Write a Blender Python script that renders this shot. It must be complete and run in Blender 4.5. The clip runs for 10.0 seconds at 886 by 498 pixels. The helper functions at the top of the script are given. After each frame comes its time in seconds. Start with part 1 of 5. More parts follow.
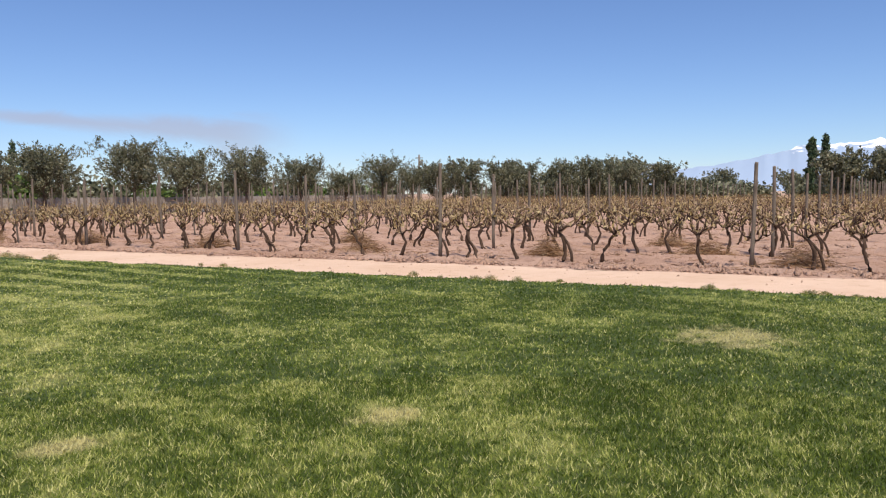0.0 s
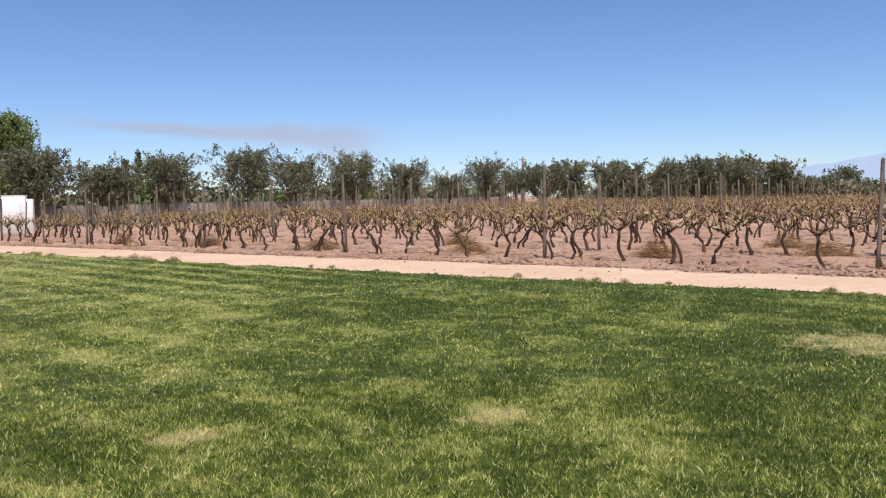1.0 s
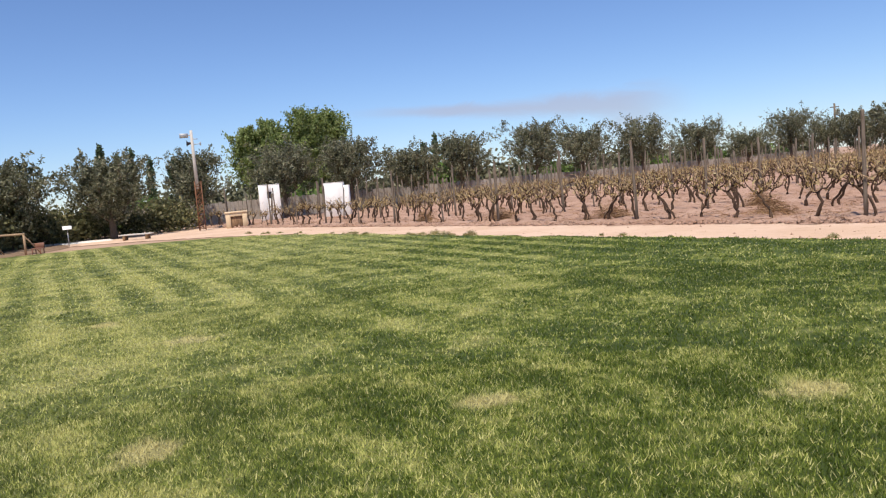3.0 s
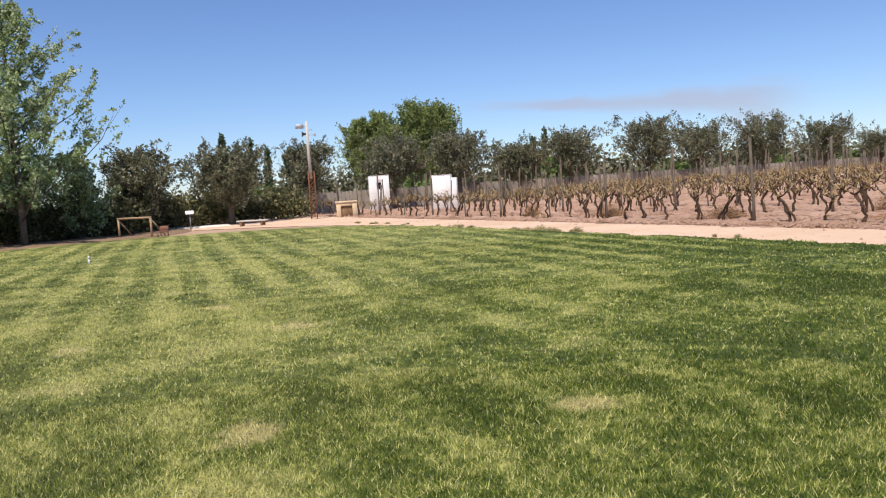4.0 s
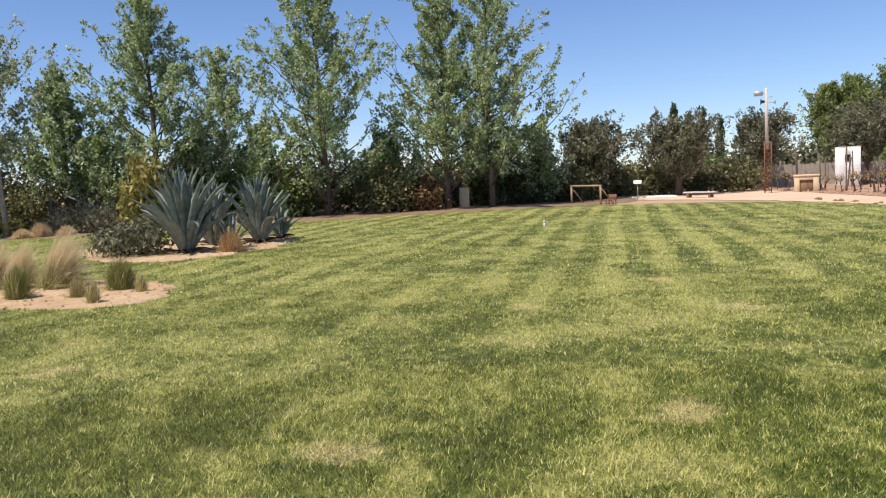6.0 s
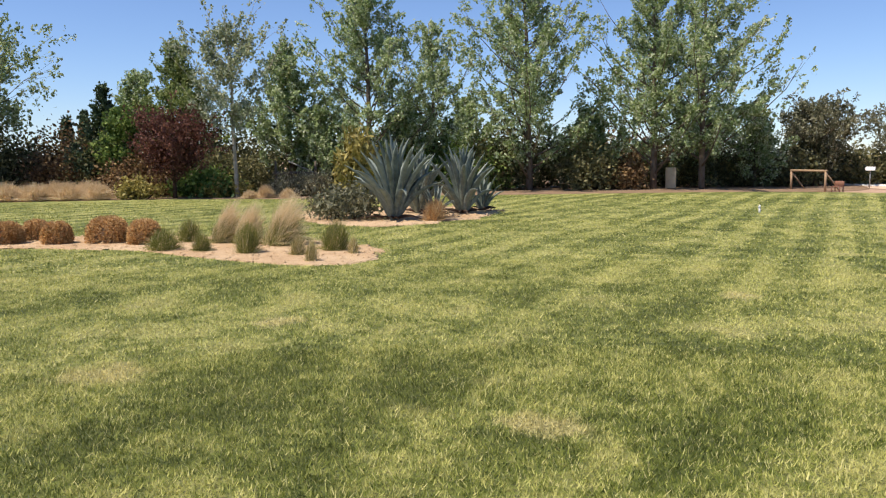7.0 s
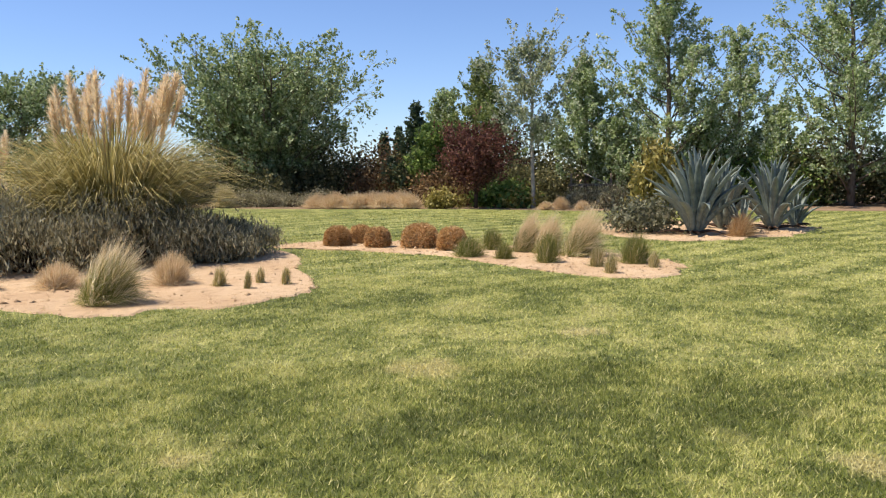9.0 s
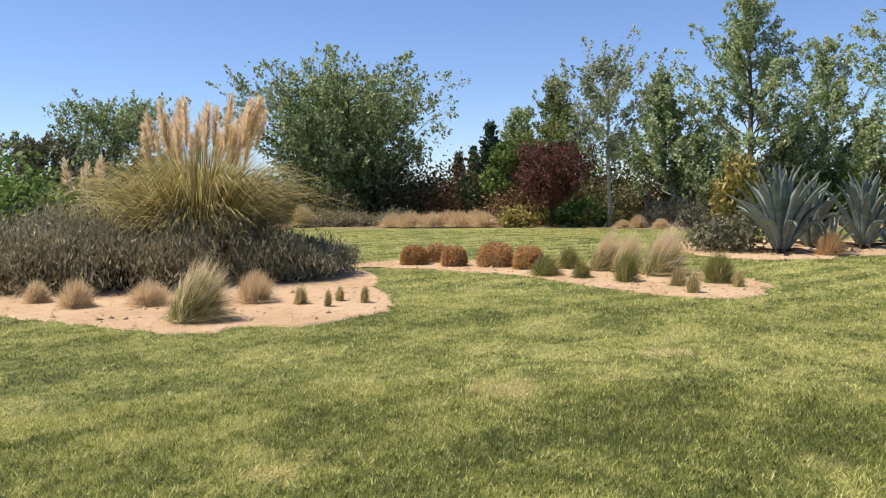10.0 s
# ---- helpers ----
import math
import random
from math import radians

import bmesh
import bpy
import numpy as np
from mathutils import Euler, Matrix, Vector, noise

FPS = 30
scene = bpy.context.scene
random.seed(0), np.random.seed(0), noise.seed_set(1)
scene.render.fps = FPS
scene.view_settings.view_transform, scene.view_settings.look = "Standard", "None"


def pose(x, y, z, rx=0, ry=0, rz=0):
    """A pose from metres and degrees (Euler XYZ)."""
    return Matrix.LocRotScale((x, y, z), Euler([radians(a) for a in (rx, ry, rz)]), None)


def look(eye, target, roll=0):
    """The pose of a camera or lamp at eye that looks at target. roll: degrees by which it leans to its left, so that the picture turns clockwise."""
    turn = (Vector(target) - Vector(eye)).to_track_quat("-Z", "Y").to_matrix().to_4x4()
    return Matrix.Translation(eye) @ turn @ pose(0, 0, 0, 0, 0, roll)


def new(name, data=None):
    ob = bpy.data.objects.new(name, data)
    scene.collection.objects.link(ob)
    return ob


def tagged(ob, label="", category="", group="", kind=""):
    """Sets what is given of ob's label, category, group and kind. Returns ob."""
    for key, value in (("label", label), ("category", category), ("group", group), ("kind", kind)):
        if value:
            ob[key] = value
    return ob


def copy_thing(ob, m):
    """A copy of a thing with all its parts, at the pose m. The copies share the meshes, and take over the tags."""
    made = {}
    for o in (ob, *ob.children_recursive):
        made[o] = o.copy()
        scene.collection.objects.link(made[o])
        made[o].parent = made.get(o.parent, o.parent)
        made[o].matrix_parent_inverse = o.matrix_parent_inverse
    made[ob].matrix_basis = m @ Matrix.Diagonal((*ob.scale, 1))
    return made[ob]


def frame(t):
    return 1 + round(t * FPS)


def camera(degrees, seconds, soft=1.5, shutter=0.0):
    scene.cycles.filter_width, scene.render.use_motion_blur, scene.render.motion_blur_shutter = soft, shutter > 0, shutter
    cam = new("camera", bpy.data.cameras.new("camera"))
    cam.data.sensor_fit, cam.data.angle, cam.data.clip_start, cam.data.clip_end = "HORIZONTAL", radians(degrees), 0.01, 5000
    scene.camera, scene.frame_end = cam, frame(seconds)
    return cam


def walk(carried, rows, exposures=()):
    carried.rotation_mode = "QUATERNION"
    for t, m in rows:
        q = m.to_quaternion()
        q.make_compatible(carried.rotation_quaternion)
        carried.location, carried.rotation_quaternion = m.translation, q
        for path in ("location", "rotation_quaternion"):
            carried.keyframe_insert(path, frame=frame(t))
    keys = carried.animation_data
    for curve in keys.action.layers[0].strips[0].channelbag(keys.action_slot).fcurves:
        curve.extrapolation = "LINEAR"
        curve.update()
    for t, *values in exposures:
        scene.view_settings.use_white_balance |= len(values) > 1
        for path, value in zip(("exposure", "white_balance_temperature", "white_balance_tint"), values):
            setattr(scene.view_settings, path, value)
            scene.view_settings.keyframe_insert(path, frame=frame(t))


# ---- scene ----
cam = camera(58.62, 10.0, 1.2)

# seconds, place in metres, turn in degrees
PATH = (
    (0.0, -0.000, 0.000, 1.550, 85.96, 0.44, 0.01),
    (0.5, -0.005, -0.013, 1.546, 85.87, 0.45, 2.64),
    (1.0, -0.010, -0.027, 1.542, 86.23, 1.06, 7.49),
    (1.5, -0.016, -0.033, 1.536, 86.21, 1.82, 14.02),
    (2.0, -0.021, -0.031, 1.529, 85.75, 2.92, 20.38),
    (2.5, -0.027, -0.029, 1.521, 85.35, 3.62, 24.89),
    (2.7, -0.025, -0.018, 1.523, 85.24, 4.31, 26.35),
    (3.8, -0.017, 0.045, 1.536, 85.15, 4.29, 33.60),
    (4.0, -0.015, 0.057, 1.539, 85.24, 3.70, 35.95),
    (4.5, 0.009, 0.082, 1.550, 84.95, 2.56, 43.20),
    (5.0, 0.033, 0.107, 1.562, 84.92, 2.69, 51.09),
    (5.5, -0.017, 0.078, 1.564, 84.92, 2.82, 59.62),
    (5.7, -0.037, 0.067, 1.565, 84.87, 2.96, 62.99),
    (6.8, -0.119, -0.025, 1.546, 83.94, 0.52, 78.83),
    (7.0, -0.131, -0.044, 1.541, 83.48, 0.56, 81.95),
    (7.5, -0.131, -0.095, 1.536, 83.05, -0.42, 89.69),
    (8.0, -0.131, -0.146, 1.531, 83.11, -0.64, 95.12),
    (8.5, -0.116, -0.181, 1.532, 83.70, 0.02, 99.09),
    (9.0, -0.102, -0.216, 1.534, 84.56, 0.48, 102.78),
    (9.5, -0.091, -0.238, 1.535, 85.30, 0.48, 105.86),
    (10.0, -0.080, -0.260, 1.535, 86.00, 0.95, 108.11),
)
walk(cam, [(t, pose(*p)) for t, *p in PATH],
     [(0.0, 0.06, 6600, 13.5), (2.5, 0.08, 6600, 13), (5.5, 0.2, 6800, 13.5), (7.5, 0.37, 6950, 14), (8.5, 0.46, 6950, 14), (10.0, 0.38, 6950, 14)])

# ---------------------------------------------------------------- light
SUN_AZ, SUN_EL = radians(164), radians(61)   # azimuth from +y towards +x
sky_world = bpy.data.worlds.new("sky")
scene.world = sky_world
sky_world.use_nodes = True
wn = sky_world.node_tree.nodes
sky = wn.new("ShaderNodeTexSky")
sky.sky_type, sky.sun_disc = "NISHITA", False
sky.sun_elevation, sky.sun_rotation = SUN_EL, SUN_AZ
sky.altitude, sky.air_density, sky.dust_density, sky.ozone_density = 900, 1.0, 0.1, 4.0
wn["Background"].inputs["Strength"].default_value = 0.108
tint = wn.new("ShaderNodeMix")
tint.data_type, tint.blend_type = "RGBA", "MULTIPLY"
tint.inputs[0].default_value = 1.0
tint.inputs[7].default_value = (0.83, 0.94, 1.14, 1)
sky_world.node_tree.links.new(sky.outputs[0], tint.inputs[6])
sky_world.node_tree.links.new(tint.outputs[2], wn["Background"].inputs["Color"])
sun_data = bpy.data.lights.new("sun", "SUN")
sun_data.energy, sun_data.angle, sun_data.color = 5.0, radians(0.55), (1.0, 0.925, 0.80)
sun = new("sun", sun_data)
sun.matrix_world = look((0, 0, 0), (-math.sin(SUN_AZ) * math.cos(SUN_EL), -math.cos(SUN_AZ) * math.cos(SUN_EL), -math.sin(SUN_EL)))

# ---------------------------------------------------------------- materials


class Nodes:
    """A short way to write node trees."""

    def __init__(self, name):
        self.mat = bpy.data.materials.new(name)
        self.mat.use_nodes = True
        self.tree = self.mat.node_tree
        self.bsdf = self.tree.nodes["Principled BSDF"]
        self.bsdf.inputs["Specular IOR Level"].default_value = 0.25

    def add(self, kind, operation="", data_type="", interpolation_type="", use_clamp=False):
        n = self.tree.nodes.new(kind)
        if operation:
            n.operation = operation
        if data_type:
            n.data_type = data_type
        if interpolation_type:
            n.interpolation_type = interpolation_type
        if use_clamp:
            n.use_clamp = True
        return n

    def put(self, value, socket):
        if isinstance(value, bpy.types.NodeSocket):
            self.tree.links.new(value, socket)
        else:
            socket.default_value = value

    def position(self):
        return self.add("ShaderNodeNewGeometry").outputs["Position"]

    def island(self):
        return self.add("ShaderNodeNewGeometry").outputs["Random Per Island"]

    def per_object(self):
        return self.add("ShaderNodeObjectInfo").outputs["Random"]

    def math(self, op, a, b=0.0, c=0.0, clamp=False):
        n = self.add("ShaderNodeMath", operation=op, use_clamp=clamp)
        for v, s in zip((a, b, c), n.inputs):
            self.put(v, s)
        return n.outputs[0]

    def noise(self, vec, scale, detail=4.0, rough=0.55, distort=0.0):
        n = self.add("ShaderNodeTexNoise")
        self.put(vec, n.inputs["Vector"])
        for k, v in (("Scale", scale), ("Detail", detail), ("Roughness", rough), ("Distortion", distort)):
            n.inputs[k].default_value = v
        return n.outputs["Fac"]

    def stretch(self, vec, scale=(1, 1, 1), turn=(0, 0, 0)):
        n = self.add("ShaderNodeMapping")
        self.put(vec, n.inputs["Vector"])
        n.inputs["Scale"].default_value = scale
        n.inputs["Rotation"].default_value = turn
        return n.outputs[0]

    def band(self, v, low, high):
        n = self.add("ShaderNodeMapRange", interpolation_type="SMOOTHSTEP")
        self.put(v, n.inputs[0])
        n.inputs[1].default_value, n.inputs[2].default_value = low, high
        return n.outputs[0]

    def fall(self, v, low, high):
        return self.math("SUBTRACT", 1.0, self.band(v, low, high))

    def mix(self, f, a, b):
        n = self.add("ShaderNodeMix", data_type="RGBA")
        self.put(f, n.inputs[0])
        for v, s in ((a, n.inputs[6]), (b, n.inputs[7])):
            self.put((*v, 1) if isinstance(v, tuple) else v, s)
        return n.outputs[2]

    def bump(self, height, strength=0.4, distance=0.02):
        n = self.add("ShaderNodeBump")
        n.inputs["Strength"].default_value, n.inputs["Distance"].default_value = strength, distance
        self.put(height, n.inputs["Height"])
        self.tree.links.new(n.outputs[0], self.bsdf.inputs["Normal"])

    def done(self, colour, rough=0.8):
        self.put((*colour, 1) if isinstance(colour, tuple) else colour, self.bsdf.inputs["Base Color"])
        self.put(rough, self.bsdf.inputs["Roughness"])
        return self.mat


def foliage(name, dark, mid, light, share=0.5, glow=0.35, rough=0.55):
    """Leaves: each one its own shade between three colours, with light passing through."""
    m = Nodes(name)
    r = m.island()
    c = m.mix(m.band(r, 0.0, share), dark, mid)
    c = m.mix(m.band(r, share, 1.0), c, light)
    p = m.noise(m.position(), 0.9, 2.0)
    c = m.mix(m.math("MULTIPLY", m.band(p, 0.35, 0.75), 0.45), c, dark)
    m.done(c, rough)
    t = m.add("ShaderNodeBsdfTranslucent")
    m.put(c, t.inputs["Color"])
    mx = m.add("ShaderNodeMixShader")
    mx.inputs[0].default_value = glow
    out = m.tree.nodes["Material Output"]
    m.tree.links.new(m.bsdf.outputs[0], mx.inputs[1])
    m.tree.links.new(t.outputs[0], mx.inputs[2])
    m.tree.links.new(mx.outputs[0], out.inputs["Surface"])
    return m.mat


def wood(name, a, b, grain=(14, 14, 1.2), rough=0.85):
    m = Nodes(name)
    tc = m.add("ShaderNodeTexCoord").outputs["Object"]
    n1 = m.noise(m.stretch(tc, grain), 3.0, 5.0, 0.65)
    n2 = m.noise(tc, 2.2, 3.0)
    c = m.mix(m.band(n1, 0.3, 0.7), a, b)
    c = m.mix(m.math("MULTIPLY", m.band(n2, 0.45, 0.75), 0.5), c, tuple(0.55 * v for v in a))
    r = m.per_object()
    c = m.mix(m.math("MULTIPLY", r, 0.35), c, tuple(0.6 * v for v in b))
    m.bump(n1, 0.5, 0.01)
    return m.done(c, rough)


def soil(name, a, b, c3, scale=1.0, lump=0.03, strength=0.7):
    m = Nodes(name)
    p = m.position()
    big = m.noise(p, 0.35 * scale, 4.0, 0.6)
    mid = m.noise(p, 3.0 * scale, 5.0, 0.65)
    fine = m.noise(p, 28.0 * scale, 4.0, 0.7)
    c = m.mix(m.band(big, 0.3, 0.7), a, b)
    c = m.mix(m.math("MULTIPLY", m.band(mid, 0.5, 0.75), 0.7), c, c3)
    c = m.mix(m.math("MULTIPLY", m.band(fine, 0.55, 0.8), 0.4), c, tuple(0.6 * v for v in a))
    m.bump(m.math("ADD", m.math("MULTIPLY", mid, 0.7), m.math("MULTIPLY", fine, 0.4)), strength, lump)
    return m.done(c, 0.95)


def plain(name, col, rough=0.6, metal=0.0, stain=(0.5, 0.5, 0.5), amount=0.35, scale=4.0):
    m = Nodes(name)
    tc = m.add("ShaderNodeTexCoord").outputs["Object"]
    n = m.noise(tc, scale, 5.0, 0.65)
    c = m.mix(m.math("MULTIPLY", m.band(n, 0.5, 0.8), amount), col, stain)
    m.bsdf.inputs["Metallic"].default_value = metal
    m.bump(m.noise(tc, scale * 9, 3.0), 0.25, 0.004)
    return m.done(c, rough)


STRIPE_YAW = radians(55)
# dry or pale spots in the lawn: x, y, radius
SPOTS = ((-8.14, 4.37, 0.27), (-6.73, 6.25, 0.34), (-4.05, 3.30, 0.25), (-7.67, -0.58, 0.28), (-6.0, -1.68, 0.38), (-4.40, 1.12, 0.25),
         (-9.04, 6.96, 0.30), (-2.36, 4.70, 0.22), (-0.42, 5.37, 0.22), (3.05, 8.21, 0.60), (-3.79, -2.53, 0.15))



def lawn_material(name, blades):
    m = Nodes(name)
    p = m.position()
    flat = m.add("ShaderNodeVectorMath", operation="MULTIPLY")
    m.put(p, flat.inputs[0])
    flat.inputs[1].default_value = (1, 1, 0)
    p = flat.outputs[0]
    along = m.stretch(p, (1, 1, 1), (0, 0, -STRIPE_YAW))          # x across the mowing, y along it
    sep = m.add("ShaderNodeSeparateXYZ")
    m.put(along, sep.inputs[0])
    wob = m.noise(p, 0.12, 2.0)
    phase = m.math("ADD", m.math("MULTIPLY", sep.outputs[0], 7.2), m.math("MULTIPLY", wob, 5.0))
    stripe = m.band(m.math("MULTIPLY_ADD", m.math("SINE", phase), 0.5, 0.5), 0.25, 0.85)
    streak = m.noise(m.stretch(along, (1.0, 0.22, 1)), 1.5, 5.0, 0.6)
    patch = m.noise(p, 0.30, 3.0, 0.55)
    fine = m.noise(p, 7.5, 5.0, 0.75)
    west = m.add("ShaderNodeSeparateXYZ")
    m.put(p, west.inputs[0])
    side = m.math("SUBTRACT", m.math("MULTIPLY", west.outputs[0], -1.0), m.math("MULTIPLY", west.outputs[1], 0.5))
    dryness = m.math("MULTIPLY_ADD", m.band(side, -6.0, 6.0), 0.50, -0.28)
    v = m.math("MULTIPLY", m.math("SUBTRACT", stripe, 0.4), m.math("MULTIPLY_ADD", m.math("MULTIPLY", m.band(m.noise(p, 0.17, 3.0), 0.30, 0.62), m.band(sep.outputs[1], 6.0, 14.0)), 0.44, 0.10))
    v = m.math("ADD", v, m.math("MULTIPLY", m.band(streak, 0.30, 0.70), 0.42))
    v = m.math("ADD", v, m.math("MULTIPLY", m.band(patch, 0.32, 0.68), 0.42))
    v = m.math("ADD", v, m.math("MULTIPLY", m.math("SUBTRACT", fine, 0.5), 3.0))
    v = m.math("ADD", v, m.math("MULTIPLY", m.math("SUBTRACT", m.noise(p, 30.0, 3.0, 0.7), 0.5), 1.5))
    v = m.math("ADD", v, m.math("MULTIPLY", m.math("SUBTRACT", m.band(m.noise(p, 1.3, 5.0, 0.65, 0.4), 0.32, 0.68), 0.5), 0.75))
    v = m.math("ADD", m.math("ADD", v, dryness), 0.19)
    green_patch = m.add("ShaderNodeVectorMath", operation="DISTANCE")      # a darker, greener patch
    m.put(p, green_patch.inputs[0])
    green_patch.inputs[1].default_value = (-5.0, 1.2, 0)
    v = m.math("SUBTRACT", v, m.math("MULTIPLY", m.fall(m.math("ADD", green_patch.outputs["Value"], m.math("MULTIPLY", m.math("SUBTRACT", patch, 0.5), 5.0)), 1.0, 3.6), 0.26))
    if blades:
        v = m.math("ADD", v, m.math("MULTIPLY_ADD", m.math("SUBTRACT", m.island(), 0.5), 1.0, 0.05))
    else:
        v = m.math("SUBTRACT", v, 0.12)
    c = m.mix(m.band(v, 0.05, 0.50), (0.064, 0.100, 0.011), (0.185, 0.238, 0.034))
    c = m.mix(m.band(v, 0.50, 1.15), c, (0.56, 0.555, 0.185))
    dry = m.noise(p, 1.3, 4.0, 0.6)
    dv = m.math("ADD", m.math("MULTIPLY", m.band(dry, 0.54, 0.80), 0.4), m.math("MULTIPLY", dryness, 0.45), clamp=True)
    ragged = m.math("SUBTRACT", m.noise(p, 3.2, 6.0, 0.75), 0.5)
    spot = 0.0
    for x, y, r in SPOTS:
        d = m.add("ShaderNodeVectorMath", operation="DISTANCE")
        m.put(p, d.inputs[0])
        d.inputs[1].default_value = (x, y, 0)
        one = m.band(m.math("ADD", d.outputs["Value"], m.math("MULTIPLY", ragged, 4.0 * r)), r * 1.25, r * 0.35)
        spot = m.math("MAXIMUM", spot, one)
    dv = m.math("MAXIMUM", dv, m.math("MULTIPLY", spot, 0.78))
    c = m.mix(dv, c, (0.70, 0.61, 0.29))
    if blades:
        c = m.mix(m.math("MULTIPLY", m.math("GREATER_THAN", m.island(), 0.88), 0.55), c, (0.72, 0.66, 0.33))
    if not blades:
        # Fine dark noise puts the shade of gaps between blades into the turf colour.
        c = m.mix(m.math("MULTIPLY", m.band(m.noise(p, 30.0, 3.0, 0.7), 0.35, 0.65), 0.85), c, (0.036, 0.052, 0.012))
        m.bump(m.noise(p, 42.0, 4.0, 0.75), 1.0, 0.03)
    m.done(c, 0.7)
    if blades:
        t = m.add("ShaderNodeBsdfTranslucent")
        m.put(c, t.inputs["Color"])
        mx = m.add("ShaderNodeMixShader")
        mx.inputs[0].default_value = 0.3
        m.tree.links.new(m.bsdf.outputs[0], mx.inputs[1])
        m.tree.links.new(t.outputs[0], mx.inputs[2])
        m.tree.links.new(mx.outputs[0], m.tree.nodes["Material Output"].inputs["Surface"])
    return m.mat


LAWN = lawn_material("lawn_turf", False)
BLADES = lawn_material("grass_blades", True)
EARTH = soil("dry_earth", (0.40, 0.27, 0.19), (0.47, 0.33, 0.24), (0.33, 0.21, 0.14), 0.7)
VINE_SOIL = soil("vineyard_soil", (0.41, 0.255, 0.18), (0.51, 0.34, 0.255), (0.22, 0.12, 0.08), 1.0, 0.10, 1.0)
ROAD = soil("track_dirt", (0.60, 0.42, 0.295), (0.68, 0.50, 0.37), (0.50, 0.325, 0.22), 1.0, 0.04, 0.9)
# Border earth coloured dark to imitate the shade under the trees.
SHADE_SOIL = soil("shade_soil", (0.20, 0.135, 0.085), (0.28, 0.19, 0.125), (0.12, 0.08, 0.05), 2.0, 0.03, 0.9)
PALE_TIMBER = wood("pale_timber", (0.30, 0.20, 0.12), (0.46, 0.33, 0.21), (10, 10, 1), 0.8)
BED = soil("bed_sand", (0.50, 0.345, 0.205), (0.60, 0.445, 0.285), (0.33, 0.21, 0.12), 2.2, 0.05, 1.0)
BARK = wood("grey_bark", (0.10, 0.075, 0.055), (0.20, 0.16, 0.125), (5, 5, 1.2), 0.95)
PALE_BARK = wood("pale_bark", (0.30, 0.27, 0.22), (0.46, 0.43, 0.37), (4, 4, 2.0), 0.9)
VINE_BARK = wood("vine_bark", (0.04, 0.025, 0.017), (0.11, 0.068, 0.045), (7, 7, 1.5), 0.95)
CANE = wood("vine_cane", (0.26, 0.17, 0.095), (0.62, 0.47, 0.29), (9, 9, 2), 0.85)
POST = wood("weathered_post", (0.105, 0.082, 0.062), (0.25, 0.205, 0.16), (12, 12, 1.0), 0.9)
PLANK = wood("grey_plank", (0.33, 0.29, 0.25), (0.48, 0.43, 0.38), (9, 9, 0.8), 0.9)
TIMBER = wood("brown_timber", (0.17, 0.10, 0.055), (0.33, 0.21, 0.12), (10, 10, 1), 0.8)
VINE_LEAF = foliage("vine_shoots", (0.22, 0.15, 0.055), (0.44, 0.34, 0.14), (0.70, 0.58, 0.32), 0.5, 0.3)
OLIVE_LEAF = foliage("olive_leaves", (0.085, 0.09, 0.05), (0.19, 0.195, 0.115), (0.40, 0.39, 0.265), 0.6, 0.3)
SILVER_LEAF = foliage("silver_poplar_leaves", (0.165, 0.235, 0.085), (0.40, 0.50, 0.235), (0.76, 0.81, 0.63), 0.58, 0.48)
GREEN_LEAF = foliage("green_leaves", (0.064, 0.12, 0.03), (0.156, 0.248, 0.059), (0.35, 0.442, 0.129), 0.6, 0.35)
FRESH_LEAF = foliage("poplar_leaves", (0.10, 0.145, 0.04), (0.24, 0.305, 0.095), (0.45, 0.50, 0.22), 0.55, 0.38)
WILLOW_LEAF = foliage("grey_green_leaves", (0.125, 0.18, 0.07), (0.29, 0.37, 0.17), (0.60, 0.67, 0.44), 0.6, 0.38)
GREY_LEAF = foliage("sparse_grey_leaves", (0.15, 0.19, 0.1), (0.33, 0.38, 0.23), (0.6, 0.63, 0.47), 0.5, 0.35)
RED_LEAF = foliage("purple_plum_leaves", (0.07, 0.032, 0.027), (0.165, 0.068, 0.052), (0.28, 0.13, 0.095), 0.6, 0.35)
DARK_LEAF = foliage("dark_hedge_leaves", (0.07, 0.072, 0.034), (0.16, 0.165, 0.07), (0.34, 0.30, 0.14), 0.65, 0.35)
RUSTY_LEAF = foliage("rusty_shrub_leaves", (0.09, 0.053, 0.027), (0.21, 0.128, 0.06), (0.375, 0.255, 0.12), 0.6, 0.3)
YELLOW_LEAF = foliage("yellow_shrub_leaves", (0.182, 0.156, 0.039), (0.364, 0.312, 0.091), (0.546, 0.468, 0.182), 0.5, 0.35)
CONIFER_LEAF = foliage("conifer_needles", (0.034, 0.058, 0.03), (0.08, 0.122, 0.06), (0.16, 0.215, 0.105), 0.6, 0.15)
LAVENDER = foliage("lavender_sprigs", (0.15, 0.135, 0.08), (0.28, 0.26, 0.155), (0.54, 0.50, 0.33), 0.5, 0.3)
SEDGE = foliage("green_tussock_blades", (0.1, 0.12, 0.025), (0.24, 0.26, 0.07), (0.5, 0.45, 0.17), 0.5, 0.4)
STRAW = foliage("straw_plumes", (0.60, 0.46, 0.26), (0.82, 0.69, 0.45), (0.92, 0.83, 0.62), 0.5, 0.5)
RUST = foliage("rusty_clump_blades", (0.32, 0.17, 0.06), (0.6, 0.38, 0.17), (0.82, 0.6, 0.32), 0.5, 0.4)
PINK_GRASS = foliage("pinkish_grass_blades", (0.45, 0.30, 0.16), (0.68, 0.51, 0.31), (0.85, 0.70, 0.48), 0.5, 0.45)
BRUSH = foliage("dry_brush", (0.16, 0.085, 0.04), (0.34, 0.2, 0.10), (0.55, 0.38, 0.22), 0.5, 0.2)
